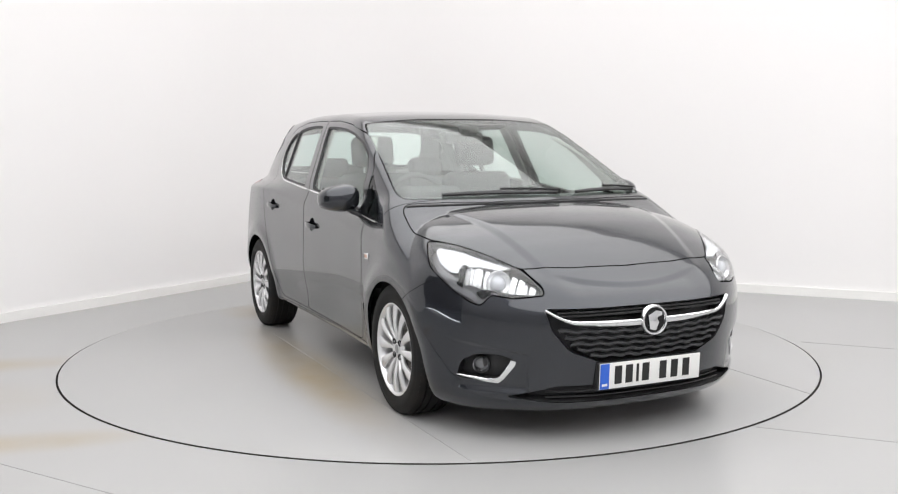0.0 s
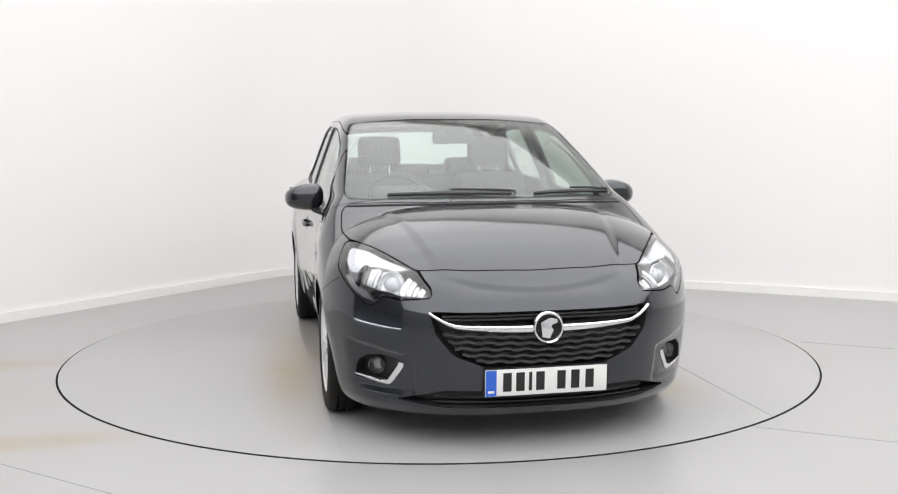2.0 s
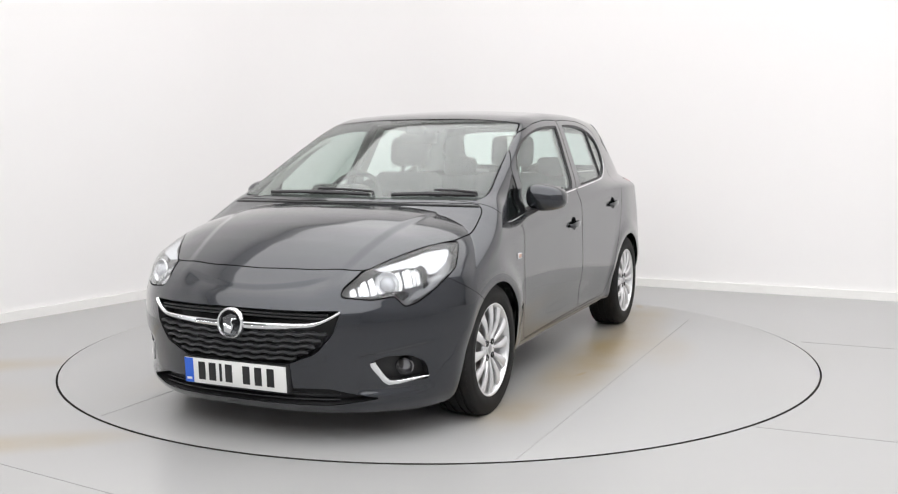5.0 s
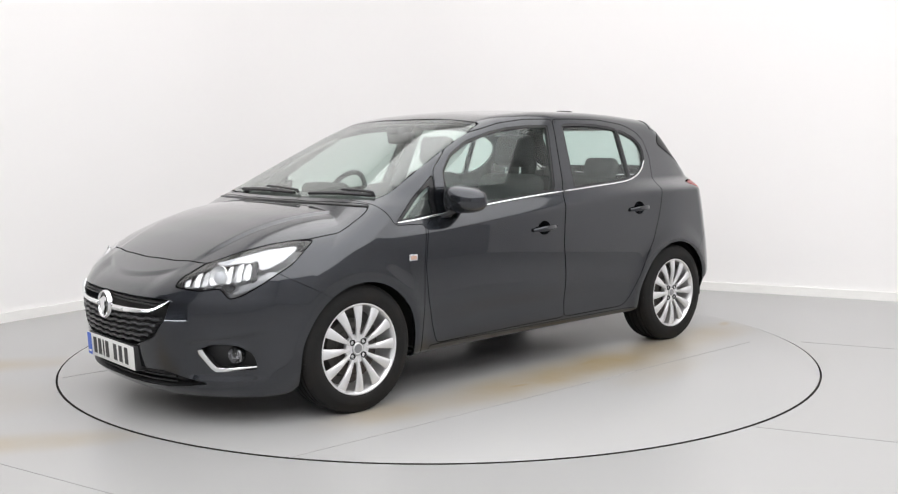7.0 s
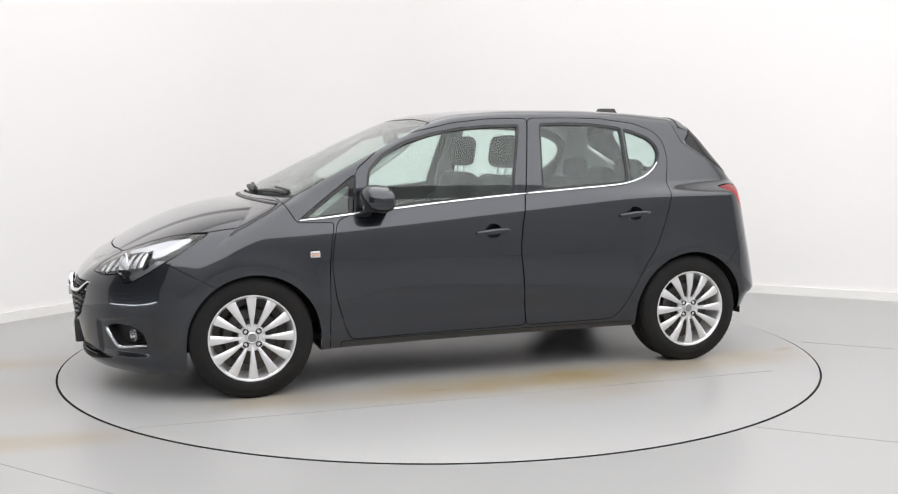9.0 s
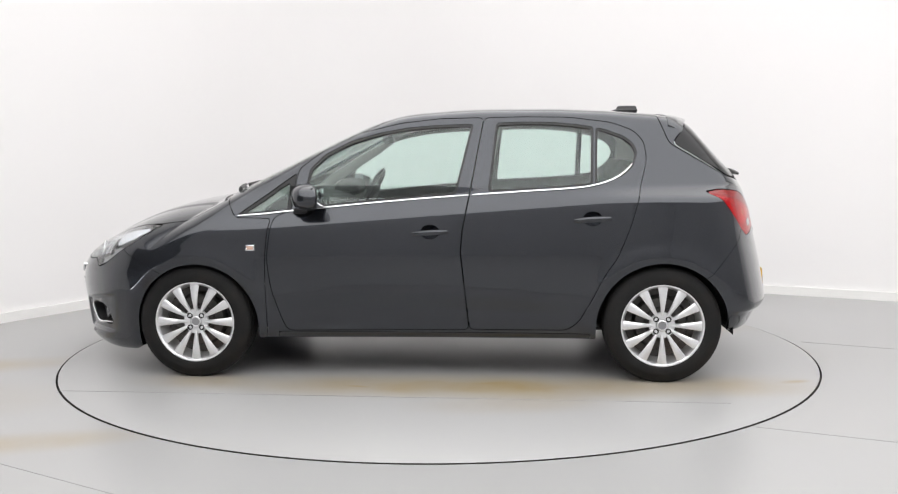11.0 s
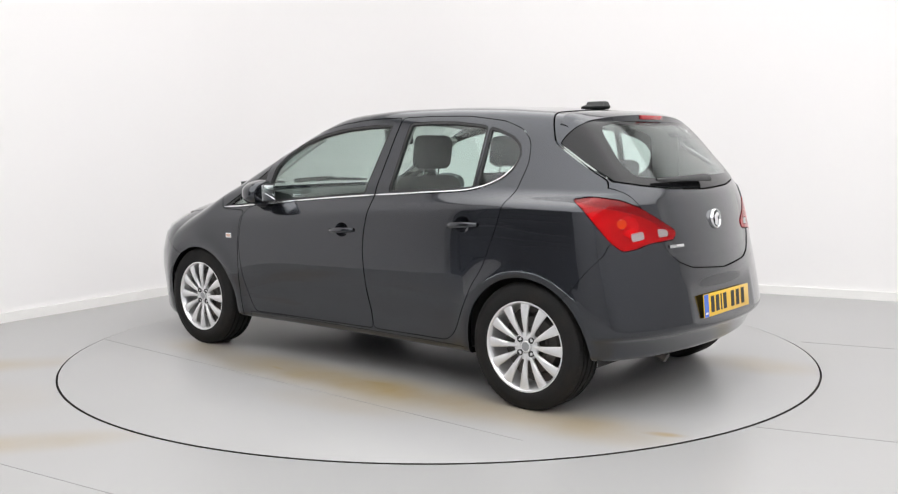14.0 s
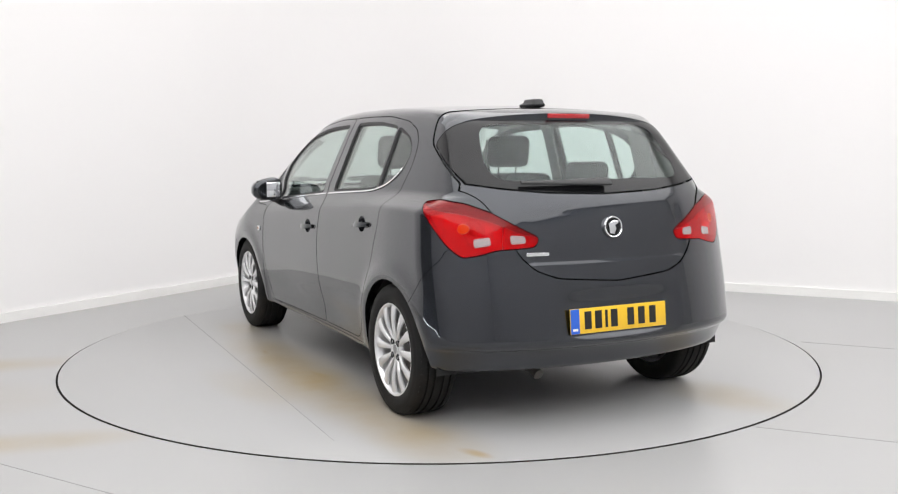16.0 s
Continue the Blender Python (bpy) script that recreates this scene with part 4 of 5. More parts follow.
def grille():
    back = panel("grille", offset(PIECES["grille"], 0.002), PLASTIC, front_bumper, "black grille opening", 0.07, PLASTIC, tray=True)
    low = panel("lower_intake", offset(PIECES["intake"], 0.002), PLASTIC, front_bumper, "black lower air intake", 0.05, PLASTIC, tray=True)

    def bar(parent, nm, zf, half_y, w, material, depth, lab="", n=33):
        bm = bmesh.new()
        ys = [-half_y + 2 * half_y * i / (n - 1) for i in range(n)]
        path = [(p.x - depth, p.y, p.z) for p, nr in on_front_many(ys, [zf(y) for y in ys])]
        sweep(bm, path, w, (0, 0, 1), 8, 3)
        return part(nm, bm, material, parent, lab)
    for z in (0.553, 0.566):
        bar(back, "slat", lambda y, z=z: z - 0.004 * abs(y), 0.42, (0.012, 0.0048), PLASTIC, 0.018)
    for k, (z, h) in enumerate(((0.478, 0.42), (0.452, 0.40), (0.426, 0.375), (0.400, 0.345), (0.375, 0.29))):
        bar(back, "mesh_bar", lambda y, z=z, k=k: z + 0.012 * abs(y) / 0.4 + 0.003 * math.copysign(min(1, abs(2.2 * math.sin(y * 75 + k * 0.9))), math.sin(y * 75 + k * 0.9)),
            h, (0.013, 0.0078), GRILLE_GREY, 0.010, "", 97)
    bm = bmesh.new()
    path, halves = [], []
    for i in range(41):
        y = -0.472 + 0.944 * i / 40
        z = 0.514 + 0.018 * (abs(y) / 0.47) ** 2 + 0.046 * max(0, (abs(y) - 0.36) / 0.112) ** 1.6
        p, nr = on_front(y, z)
        path.append(p + Vector((0.002, 0, 0)))
        halves.append((0.010, 0.0045 + 0.0095 * (1 - (abs(y) / 0.49) ** 2)))
    sweep(bm, path, halves, (0, 0, 1), 8, 3)
    part("grille_bar", bm, CHROME, front_bumper, "wide curved chrome grille bar")
    for z in (0.205, 0.228):
        bar(low, "slat", lambda y, z=z: z, 0.45, (0.006, 0.004), PLASTIC, 0.02)
    emblem(front_bumper, Vector((2.124, 0, 0.518)), (1, 0, 0.05), 0.066)
    emblem(tailgate, on_rear(0, 0.888)[0] + Vector((-0.004, 0, 0)), (-1, 0, 0.12), 0.05)


def emblem(parent, p, axis, r):
    """A round chrome badge with a plain dark field."""
    m = Matrix.Translation(p) @ Vector((0, 1, 0)).rotation_difference(Vector(axis)).to_matrix().to_4x4()
    bm = bmesh.new()
    lathe(bm, [(r * 0.9, -0.02), (r, -0.012), (r, 0.002), (r * 0.93, 0.008), (r * 0.84, 0.006), (r * 0.8, 0.0)], 40, m)
    ob = part("badge_ring", bm, CHROME, parent, "round chrome badge ring")
    bm = bmesh.new()
    lathe(bm, [(r * 0.82, 0.0), (0, 0.001)], 32, m)
    part("badge_field", bm, GLOSS_BLACK, ob, "black badge field")
    bm = bmesh.new()
    a = Vector(axis).normalized()
    side = a.cross(Vector((0, 0, 1))).normalized()
    up = side.cross(a)
    path = [p + a * 0.004 + side * (r * 0.72 * c) + up * (r * 0.72 * d) for c, d in ((-0.75, 0.55), (-0.2, 0.55), (0.25, 0.25), (0.1, -0.2), (0.25, -0.85))]
    sweep(bm, path, [(r * 0.12, 0.003), (r * 0.24, 0.004), (r * 0.40, 0.005), (r * 0.40, 0.005), (r * 0.26, 0.003)], a, 8, 2.5)
    part("badge_shape", bm, CHROME, ob, "plain chrome shape")


def plate(parent, name, m, face, lab):
    """A number plate with plain bars for its characters."""
    bm = bmesh.new()
    rbox(bm, (0.520, 0.006, 0.111), m, 0.002)
    ob = part(name, bm, face, parent, lab)
    bm = bmesh.new()
    rbox(bm, (0.045, 0.0012, 0.108), m @ pose(-0.236, -0.0034, 0))
    part("blue_band", bm, BLUE, ob, "blue end band")
    bm = bmesh.new()
    rbox(bm, (0.026, 0.001, 0.010), m @ pose(-0.236, -0.0044, -0.036))
    part("mark", bm, PLATE_W, ob, "small white bar")
    for x in (-0.168, -0.113, -0.070, -0.028, 0.062, 0.122, 0.184):
        bm = bmesh.new()
        w = 0.013 if x == -0.070 else 0.036
        rbox(bm, (w, 0.0012, 0.078), m @ pose(x, -0.0036, 0.002))
        part("bar", bm, INK, ob)


def wheel(x, s):
    root_m = pose(x, 0.742 * s, 0.304, 0, 0, 0 if s > 0 else 180)
    bm = bmesh.new()
    lathe(bm, [(0.214, 0.086), (0.219, 0.092), (0.2185, 0.097), (0.212, 0.097), (0.206, 0.090), (0.199, 0.075), (0.192, 0.03), (0.186, -0.05), (0.2, -0.085), (0.217, -0.095)], 72)
    rim = part("wheel", bm, ALLOY, car, "silver twelve-spoke alloy wheel")
    rim.matrix_basis = root_m
    bm = bmesh.new()
    prof = [(0.206, 0.082), (0.214, 0.094), (0.222, 0.100), (0.235, 0.1025), (0.25, 0.1035), (0.268, 0.1035), (0.270, 0.1020), (0.284, 0.1005), (0.296, 0.094), (0.304, 0.084), (0.3085, 0.070)]
    tread = []
    for h in (0.056, 0.022, -0.022, -0.056):
        tread += [(0.3095, h + 0.006), (0.302, h + 0.005), (0.302, h - 0.005), (0.3095, h - 0.006)]
    lathe(bm, prof + tread + [(r, -h) for r, h in prof[::-1]], 96)
    # tread blocks on the shoulders
    part("tyre", bm, RUBBER, rim, "black road tyre with dusty sidewall")
    bm = bmesh.new()
    for i in range(64):
        a = 2 * math.pi * i / 64
        for h in (0.071, -0.071):
            rbox(bm, (0.006, 0.030, 0.019), Matrix.Rotation(a, 4, "Y") @ pose(0, h, 0.2975, -9 if h > 0 else 9, 0, 0))
    tagged(part("tread", bm, RUBBER, rim, "", smooth=False), kind="stuff")
    bm = bmesh.new()
    lathe(bm, [(0.192, -0.02), (0.15, -0.025), (0.14, 0.01), (0.135, 0.016), (0.09, 0.016), (0.08, 0.03), (0, 0.03)], 48)
    part("brake_disc", bm, STEEL, rim, "worn steel brake disc")
    bm = bmesh.new()
    lathe(bm, [(0.040, 0.02), (0.062, 0.05), (0.070, 0.066), (0.067, 0.076), (0.045, 0.079), (0.034, 0.078), (0.03, 0.072), (0, 0.072)], 40)
    part("hub", bm, ALLOY, rim, "silver wheel hub")
    bm = bmesh.new()
    lathe(bm, [(0.030, 0.070), (0.029, 0.080), (0.024, 0.083), (0.021, 0.081), (0, 0.082)], 32)
    cap = part("centre_cap", bm, ALLOY, rim, "round centre cap")
    bm = bmesh.new()
    lathe(bm, [(0.0215, 0.0822), (0.017, 0.0826), (0, 0.0828)], 24)
    part("cap_mark", bm, CAP_GREY, rim, "dull grey cap mark")
    for i in range(4):
        a = math.pi / 4 + i * math.pi / 2
        bm = bmesh.new()
        lathe(bm, [(0.0155, 0.062), (0.0155, 0.0835), (0.013, 0.085), (0.008, 0.078), (0, 0.078)], 12, pose(0.046 * math.cos(a), 0, 0.046 * math.sin(a)))
        part("wheel_bolt", bm, PLASTIC, rim, "dark wheel bolt")
    first = None
    for i in range(12):
        if first is None:
            bm = bmesh.new()
            path = [(0, 0.070 + 0.010 * math.sin(math.pi * t) + 0.012 * t, 0.050 + 0.157 * t) for t in [j / 8 for j in range(9)]]
            halves = [(0.0078 + 0.0195 * t ** 1.15, 0.012 - 0.003 * t) for t in [j / 8 for j in range(9)]]
            sweep(bm, path, halves, (0, 1, 0), 10, 2.4)
            first = part("spoke", bm, ALLOY, rim)
        else:
            sp = add("spoke", first.data, rim)
            sp.matrix_basis = Matrix.Rotation(2 * math.pi * i / 12, 4, "Y")


def liners():
    for wx in (1.24, -1.256):
        for s in (1, -1):
            bm = bmesh.new()
            ring = [(wx + 0.375 * math.cos(t), 0.29 + 0.368 * math.sin(t)) for t in [math.pi * i / 24 for i in range(25)]]
            ring = [(wx + 0.375, 0.25)] + ring + [(wx - 0.375, 0.25)]
            a = [bm.verts.new((x, s * 0.79, z)) for x, z in ring]
            b = [bm.verts.new((x, s * 0.45, z)) for x, z in ring]
            for i in range(len(ring) - 1):
                bm.faces.new((a[i], a[i + 1], b[i + 1], b[i]))
            bm.faces.new(b)
            part("wheel_arch_liner", bm, UNDER, car, "black wheel arch liner")
    bm = bmesh.new()
    rbox(bm, (3.05, 0.9, 0.14), pose(0.18, 0, 0.27), 0.03)
    rbox(bm, (1.66, 1.5, 0.08), pose(-0.02, 0, 0.265), 0.02)
    rbox(bm, (0.36, 1.0, 0.07), pose(1.70, 0, 0.21), 0.03)
    part("underbody", bm, UNDER, car, "black underbody")
    bm = bmesh.new()
    rbox(bm, (1.0, 1.1, 0.42), pose(1.35, 0, 0.52), 0.04)
    part("engine", bm, UNDER, car, "dark engine block behind the grille")
    bm = bmesh.new()
    path = [(-1.45, 0.36, 0.265), (-1.62, 0.35, 0.262), (-1.70, 0.342, 0.252), (-1.745, 0.338, 0.232)]
    sweep(bm, path, (0.024, 0.024), (0, 0, 1), 14)
    part("exhaust_pipe", bm, STEEL, car, "short down-turned exhaust pipe")
    bm = bmesh.new()
    sweep(bm, [(-1.36, -0.35, 0.25), (-1.36, 0.05, 0.25)], (0.11, 0.085), (0, 0, 1), 16, 2.6)
    part("silencer", bm, STEEL, car, "dull silencer box")


def trims():
    for s in (1, -1):
        for nm, pts in (("front", [(1.008, 0.882), (0.9, 0.888), (0.72, 0.906), (0.45, 0.932), (0.27, 0.949), (0.0, 0.972), (-0.17, 0.985), (-0.236, 0.990)]),
                        ("rear", [(-0.252, 0.991), (-0.40, 1.000), (-0.55, 1.010), (-0.72, 1.020), (-0.85, 1.031), (-0.93, 1.048), (-1.0, 1.072), (-1.06, 1.108), (-1.10, 1.15)])):
            bm = bmesh.new()
            path, ups = [], []
            f = curve(*pts)
            xs = np.linspace(pts[0][0], pts[-1][0], 25)
            for p, n in on_side_many(xs, f(xs), s):
                path.append(p + n * 0.003)
                ups.append(n)
            sweep(bm, path, [(0.0045 if 0 < i < 24 else 0.002, 0.003) for i in range(25)], ups, 8, 3)
            part("window_strip", bm, CHROME, car, "thin chrome strip under the windows")
        p, n = on_side(0.937, 0.712, s)
        bm = bmesh.new()
        rbox(bm, (0.052, 0.008, 0.032), Matrix.Translation(p + n * 0.002), 0.004)
        ob = part("repeater_lamp", bm, CHROME, car, "small chrome-edged side repeater")
        bm = bmesh.new()
        rbox(bm, (0.036, 0.003, 0.018), Matrix.Translation(p + n * 0.0065), 0.002)
        part("lens", bm, AMBER, ob, "pale amber lens")
        mirror(s)
    # wipers on the windscreen
    for ys in ((-0.50, 0.12), (0.24, 0.66)):
        bm = bmesh.new()
        path = []
        for i in range(9):
            y = ys[0] + (ys[1] - ys[0]) * i / 8
            z = 1.004 + 0.004 * math.sin(math.pi * i / 8)
            p, n = on_front(y, z)
            path.append(p + n * (0.008 + 0.004 * math.sin(math.pi * i / 8)))
        sweep(bm, path, [(0.010 * (0.5 + math.sin(math.pi * (0.1 + 0.8 * i / 8))), 0.008) for i in range(9)], (0.4, 0, 1), 8, 3)
        ob = part("wiper", bm, PLASTIC, car, "black windscreen wiper blade")
        bm = bmesh.new()
        a, n = on_front((ys[0] + ys[1]) / 2, 1.02)
        b, n2 = on_front(ys[1] + (0.02 if ys[1] < 0.5 else 0.0), 1.008)
        sweep(bm, [a + n * 0.018, (a + b) / 2 + n * 0.022, b + n2 * 0.02, b + n2 * 0.004], (0.009, 0.006), (0, 0, 1), 8, 3)
        part("wiper_arm", bm, PLASTIC, ob, "black wiper arm")
    # black scuttle between bonnet and windscreen
    bm = bmesh.new()
    path = [Vector((1.193 - 0.20 * y * y - 0.012, y, on_top(1.198 - 0.20 * y * y, y)[0].z - 0.004)) for y in [-0.70 + 1.4 * i / 24 for i in range(25)]]
    sweep(bm, path, (0.028, 0.008), (0, 0, 1), 8, 3)
    part("scuttle", bm, PLASTIC, car, "black scuttle panel")
    # rear wiper
    bm = bmesh.new()
    path = []
    for i in range(11):
        y = -0.02 + 0.43 * i / 10
        p, n = on_rear(y, 1.072 + 0.006 * i / 10)
        path.append(p + n * (0.030 - 0.010 * i / 10))
    sweep(bm, path, [(0.026 - 0.0018 * i, 0.012 - 0.0006 * i) for i in range(11)], (-0.6, 0, 0.8), 10, 2.6)
    part("rear_wiper", bm, PLASTIC, tailgate, "black rear wiper")
    # roof aerial
    bm = bmesh.new()
    p, n = on_top(-1.13, 0)
    vs = rbox(bm, (0.15, 0.075, 0.042), Matrix.Translation(p + Vector((0, 0, 0.018))), 0.016, 3)
    for v in vs:
        if v.co.z > p.z + 0.02:
            v.co.x = p.x + (v.co.x - p.x) * 0.78 - 0.012
            v.co.y *= 0.75
    part("aerial", bm, PLASTIC, car, "short black roof aerial base")
    # tailgate spoiler with the third brake light
    bm = bmesh.new()
    rows = []
    span = np.linspace(-0.60, 0.60, 41)
    for (a, na), (b, nb) in zip(on_top_many(0 * span - 1.30, span), on_top_many(0 * span - 1.38, span)):
        y = a.y
        tip = Vector((-1.462 + 0.26 * y * y, y, b.z - 0.010))
        rows.append([bm.verts.new(v) for v in (a + Vector((0, 0, 0.002)), (a + tip) / 2 + Vector((0, 0, 0.010)), tip + Vector((0.006, 0, 0.003)), tip, tip + Vector((0.000, 0, -0.034)), tip + Vector((0.02, 0, -0.042)), tip + Vector((0.10, 0, -0.05)))])
    for a, b in zip(rows, rows[1:]):
        for j in range(len(a)):
            bm.faces.new((a[j], a[(j + 1) % len(a)], b[(j + 1) % len(b)], b[j]))
    bm.faces.new(rows[0]), bm.faces.new(rows[-1][::-1])
    sp = part("spoiler", bm, PAINT, tailgate, "body-coloured roof spoiler")
    bm = bmesh.new()
    t = on_top(-1.38, 0)[0].z - 0.010
    rbox(bm, (0.014, 0.235, 0.023), pose(-1.4605, 0, t - 0.013, 0, -4, 0), 0.004)
    part("brake_light", bm, RED_SOLID, sp, "slim red high brake light")
    plate(front_bumper, "number_plate", pose(2.104, 0, 0.294, 3, 0, 90), PLATE_W, "white front number plate with blue band")
    bm = bmesh.new()
    rbox(bm, (0.05, 0.53, 0.118), pose(2.074, 0, 0.294), 0.006)
    part("plate_holder", bm, PLASTIC, front_bumper, "black plate holder")
    plate(rear_bumper, "number_plate", pose(-1.899, 0.015, 0.489, -5, 0, -90), PLATE_Y, "yellow rear number plate with blue band")
    bm = bmesh.new()
    q, n = on_rear(0.385, 0.782)
    rbox(bm, (0.004, 0.104, 0.015), Matrix.Translation(q + n * 0.002) @ pose(0, 0, 0, 0, 0, -math.degrees(math.atan2(n.y, -n.x))), 0.001)
    part("name_bar", bm, CHROME, tailgate, "small plain chrome name bar")


def mirror(s):
    c = Vector((0.605, 0.884 * s, 0.983))
    bm = bmesh.new()
    bmesh.ops.create_uvsphere(bm, u_segments=32, v_segments=20, radius=1.0)
    for v in bm.verts:
        x, y, z = v.co
        k = (abs(x) ** 2.6 + abs(y) ** 2.6 + abs(z) ** 2.6) ** (-1 / 2.6)
        x, y, z = x * k, y * k, z * k
        lean = 0.72 + 0.28 * (-y * s * 0.5 + 0.5)
        v.co = (c.x + max(x * 0.095 * (1 if x > 0 else 0.6), -0.045) - 0.022 * y * s, c.y + y * 0.102, c.z + z * 0.081 * lean - 0.006 * y * s)
    ob = part("door_mirror", bm, PAINT, car, "body-coloured door mirror")
    bm = bmesh.new()
    vs = rbox(bm, (0.006, 0.150, 0.108), pose(c.x - 0.046, c.y, c.z - 0.001, 0, 0, -13 * s), 0.002)
    part("mirror_frame", bm, PLASTIC, ob, "black mirror surround")
    bm = bmesh.new()
    rbox(bm, (0.004, 0.134, 0.092), pose(c.x - 0.0495, c.y, c.z - 0.001, 0, 0, -13 * s), 0.001)
    part("mirror_glass", bm, MIRROR, ob, "mirror glass")
    bm = bmesh.new()
    p, n = on_side(0.665, 0.90, s)
    sweep(bm, [p - n * 0.01, p + n * 0.02 + Vector((0, 0, 0.004)), c + Vector((0.02, -0.045 * s, -0.045)), c + Vector((0.0, -0.02 * s, -0.03))],
          [(0.05, 0.012), (0.042, 0.013), (0.036, 0.016), (0.03, 0.02)], (0, 0, 1), 10, 2.6)
    part("mirror_foot", bm, PLASTIC, ob, "black mirror foot")


def soft_block(bm, size, m, r, puff=0.0):
    """A padded block, slightly bulged."""
    vs = rbox(bm, size, Matrix(), r, 4)
    for v in vs:
        x, y, z = v.co
        v.co.x += puff * (1 - (2 * y / size[1]) ** 2) * (1 - (2 * z / size[2]) ** 2) * (1 if x > 0 else -0.4)
    bmesh.ops.transform(bm, matrix=m, verts=vs)


def cabin():
    for y in (0.355, -0.355):
        bm = bmesh.new()
        soft_block(bm, (0.52, 0.50, 0.16), pose(0.12, y, 0.50, 0, -8, 0), 0.05)
        seat = part("front_seat", bm, FABRIC, car, "dark fabric front seat")
        bm = bmesh.new()
        soft_block(bm, (0.14, 0.47, 0.60), pose(-0.19, y, 0.79, 0, -16, 0), 0.06, 0.02)
        for t in (-1, 1):
            soft_block(bm, (0.11, 0.09, 0.40), pose(-0.11, y + 0.19 * t, 0.74, 0, -16, 0), 0.04)
        part("backrest", bm, FABRIC, seat, "dark padded backrest")
        bm = bmesh.new()
        soft_block(bm, (0.10, 0.27, 0.19), pose(-0.285, y, 1.215, 0, -8, 0), 0.045, 0.015)
        part("headrest", bm, FABRIC, seat, "dark padded headrest")
        bm = bmesh.new()
        for t in (-0.06, 0.06):
            sweep(bm, [(-0.26, y + t, 1.04), (-0.285, y + t, 1.18)], (0.006, 0.006), (1, 0, 0), 8)
        part("headrest_posts", bm, CHROME, seat, "steel headrest posts")
    bm = bmesh.new()
    soft_block(bm, (0.52, 1.26, 0.18), pose(-0.72, 0, 0.50, 0, -6, 0), 0.06)
    bench = part("rear_bench", bm, FABRIC, car, "dark fabric rear bench")
    bm = bmesh.new()
    soft_block(bm, (0.15, 1.24, 0.56), pose(-1.02, 0, 0.76, 0, -18, 0), 0.06, 0.02)
    part("backrest", bm, FABRIC, bench, "dark padded rear backrest")
    for y in (-0.36, 0.0, 0.36):
        bm = bmesh.new()
        soft_block(bm, (0.09, 0.25, 0.13 if y else 0.09), pose(-1.10, y, 1.10 if y else 1.065, 0, -12, 0), 0.04)
        part("headrest", bm, FABRIC, bench, "low rear headrest")
    bm = bmesh.new()
    rbox(bm, (0.52, 1.16, 0.025), pose(-1.40, 0, 0.985), 0.01)
    part("parcel_shelf", bm, TRIM, car, "black parcel shelf")
    # dashboard, wheel, tunnel
    bm = bmesh.new()
    path = [(0.82 - 0.10 * abs(y), y, 0.86) for y in [-0.70 + 1.4 * i / 16 for i in range(17)]]
    sweep(bm, path, (0.26, 0.12), (0, 0, 1), 16, 3.2)
    dash = part("dashboard", bm, DASH, car, "dark grey dashboard")
    bm = bmesh.new()
    soft_block(bm, (0.16, 0.34, 0.10), pose(0.60, -0.36, 0.985), 0.045)
    part("instrument_hood", bm, DASH, dash, "instrument hood")
    bm = bmesh.new()
    rbox(bm, (0.5, 0.24, 0.42), pose(0.50, 0, 0.56, 0, 18, 0), 0.04)
    part("centre_console", bm, DASH, dash, "dark centre console")
    m = pose(0.47, -0.36, 0.93, 0, 62, 0)
    bm = bmesh.new()
    ring = [m @ Vector((0.182 * math.cos(t), 0.182 * math.sin(t), 0)) for t in [2 * math.pi * i / 40 for i in range(41)]]
    ax = m.to_3x3() @ Vector((0, 0, 1))
    sweep(bm, ring, (0.015, 0.015), ax, 10)
    wheel_ob = part("steering_wheel", bm, TRIM, dash, "black steering wheel")
    bm = bmesh.new()
    soft_block(bm, (0.15, 0.17, 0.05), m @ pose(0, 0, -0.01), 0.02)
    for a, b in (((0, -0.17), (0, 0.17)), ((0.05, 0), (0.17, 0))):
        sweep(bm, [m @ Vector((*a, 0)), m @ Vector((*b, 0))], (0.025, 0.008), ax, 8, 3)
    part("steering_hub", bm, TRIM, wheel_ob, "wheel hub and spokes")
    bm = bmesh.new()
    soft_block(bm, (0.035, 0.24, 0.068), pose(0.30, -0.005, 1.295, 0, 12, 0), 0.016)
    part("rear_view_mirror", bm, TRIM, car, "black interior mirror")
    bm = bmesh.new()
    p, n = on_front(0, 1.37)
    soft_block(bm, (0.06, 0.12, 0.05), Matrix.Translation(p - n * 0.03), 0.02)
    sweep(bm, [p - n * 0.03, Vector((0.31, 0, 1.32))], (0.015, 0.015), (0, 1, 0), 8)
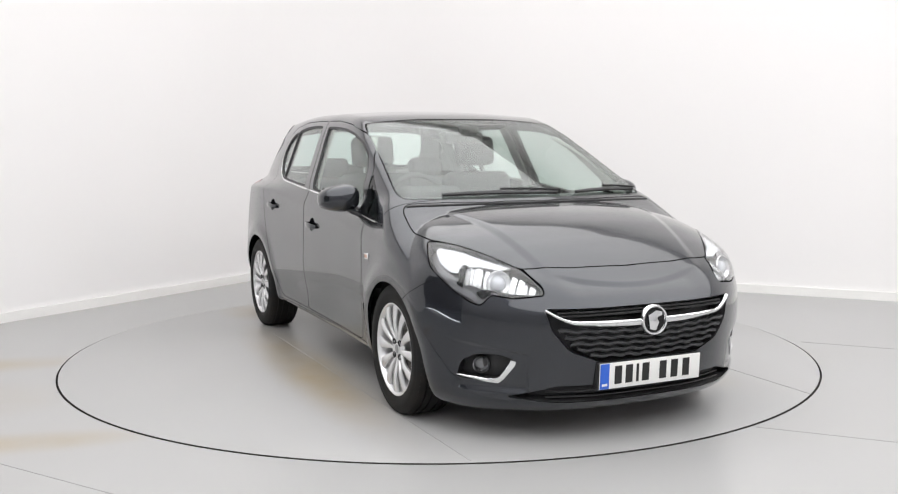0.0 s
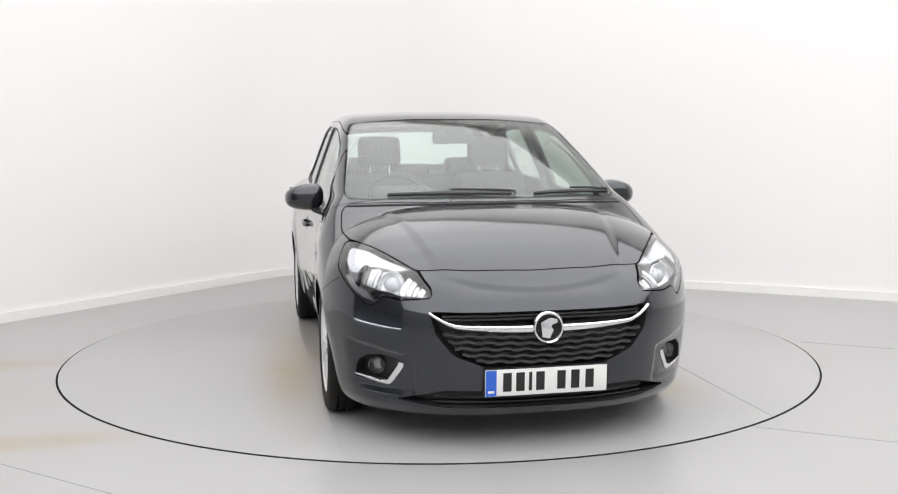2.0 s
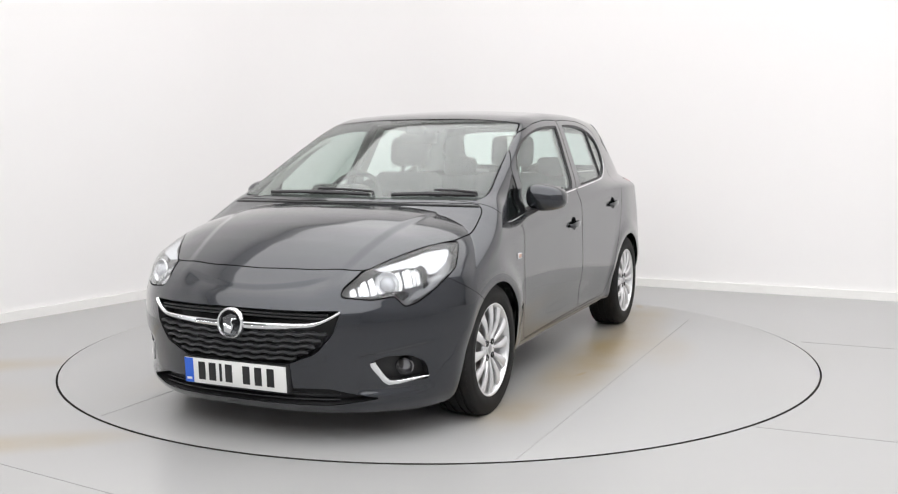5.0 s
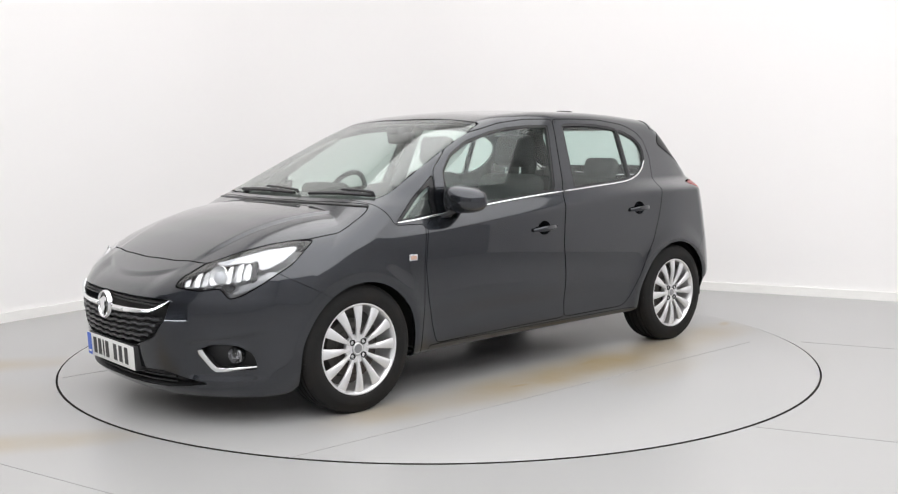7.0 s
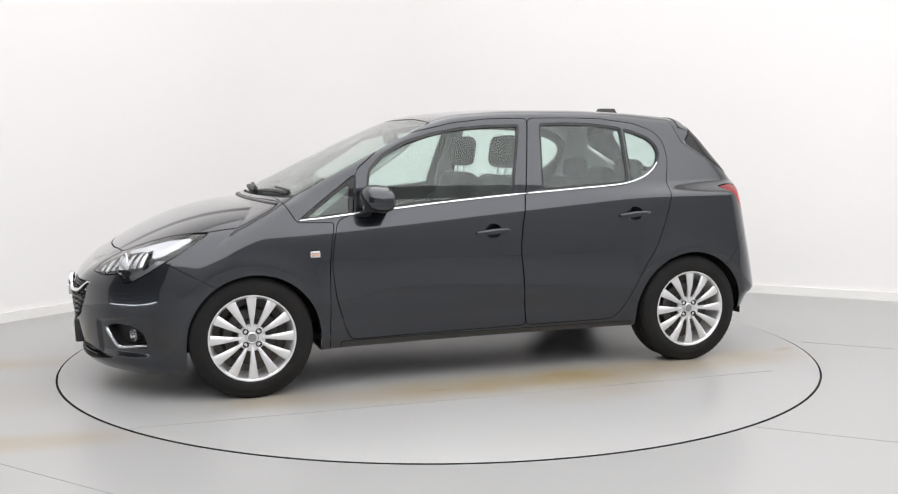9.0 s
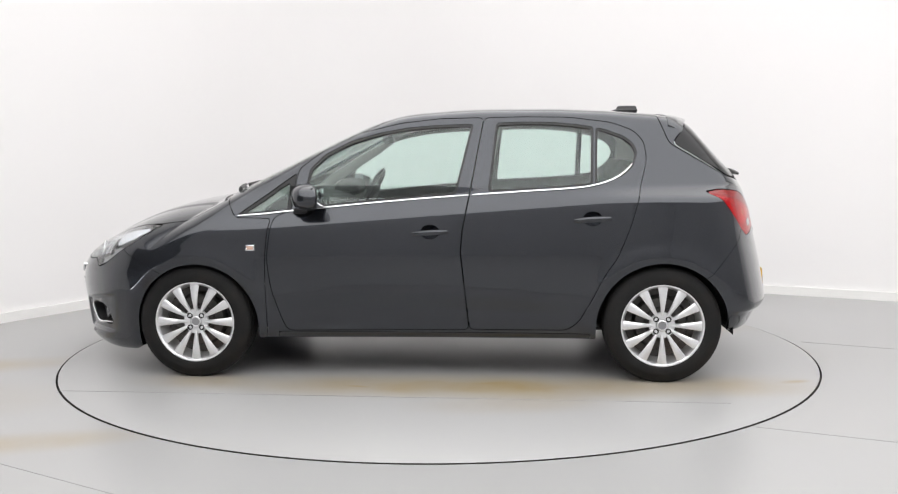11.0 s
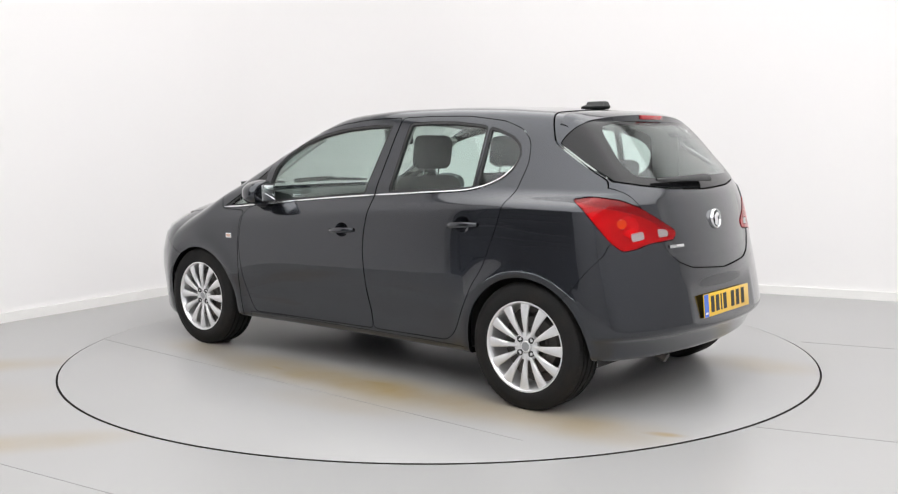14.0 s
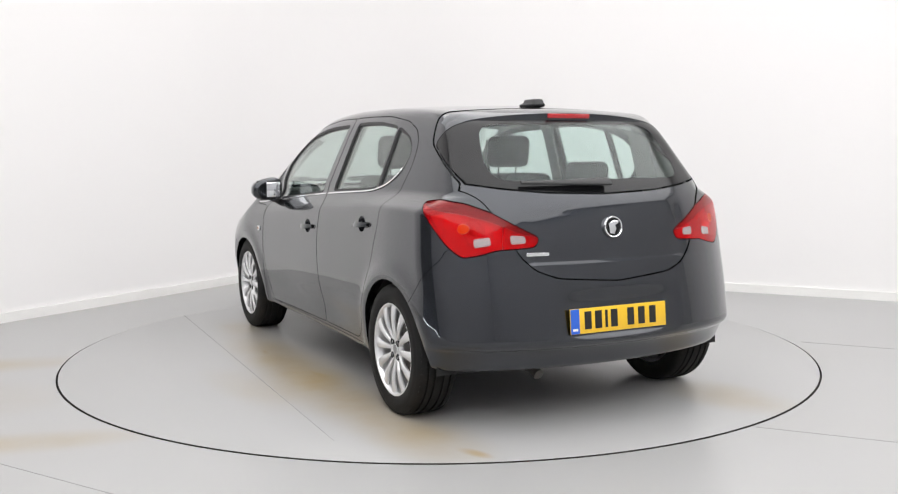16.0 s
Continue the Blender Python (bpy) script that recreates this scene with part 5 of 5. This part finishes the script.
    part("mirror_stem", bm, TRIM, car, "mirror stem and sensor box")
    for s in (1, -1):
        # pale trims on the pillars
        for a, b, w in (((0.98, 0.90), (0.36, 1.33), 0.035), ((-0.25, 0.99), (-0.33, 1.39), 0.05), ((-1.20, 1.02), (-1.25, 1.37), 0.09)):
            bm = bmesh.new()
            path, ups = [], []
            for i in range(7):
                x, z = a[0] + (b[0] - a[0]) * i / 6, a[1] + (b[1] - a[1]) * i / 6
                p, n = on_side(x, z, s)
                path.append(p - n * 0.045)
                ups.append(n)
            sweep(bm, path, (w, 0.012), ups, 8, 3)
            part("pillar_trim", bm, LINER, car, "pale pillar trim")


LAMP_GREY = mat("lamp_housing_grey", (0.34, 0.34, 0.35), 0.32, 0.5, grain=0.1, scale=90)
FOG_BOWL = mat("fog_reflector", (0.25, 0.25, 0.26), 0.2, 0.9, grain=0.2, scale=90)
CAP_GREY = mat("cap_grey", (0.32, 0.32, 0.33), 0.3, 0.8, grain=0.1, scale=300)
FACET = mat("reflector_facet_metal", (0.62, 0.625, 0.63), 0.25, 0.7, grain=0.25, scale=45, bump=0.5)
BARWHITE = mat("white_light_guide", (0.62, 0.63, 0.66), 0.2, coat=0.5, grain=0.03, scale=80)
CLEAR_LAMP = mat("ribbed_clear_lamp", (0.42, 0.37, 0.37), 0.18, 0.5, 0.8, grain=0.2, scale=90, bump=0.3)
RED_SOLID = mat("red_plastic", (0.42, 0.012, 0.018), 0.2, coat=0.8, grain=0.15, scale=120)
GRILLE_GREY = mat("grille_grey_plastic", (0.035, 0.036, 0.038), 0.35, grain=0.2, scale=200)
MIRROR = mat("mirror_silver", (0.8, 0.82, 0.84), 0.02, 1.0, grain=0.01, scale=20)
lamps()
grille()
for wx in (1.256, -1.256):
    for ws in (1, -1):
        wheel(wx, ws)
liners()
trims()
cabin()


def motions():
    spin = [(t, pose(0, 0, 0, 0, 0, a)) for t, a in HEADING]
    walk(disc, spin)
    walk(car, [(t, m @ Matrix.Translation((0.011, 0.023, 0))) for t, m in spin])


motions()
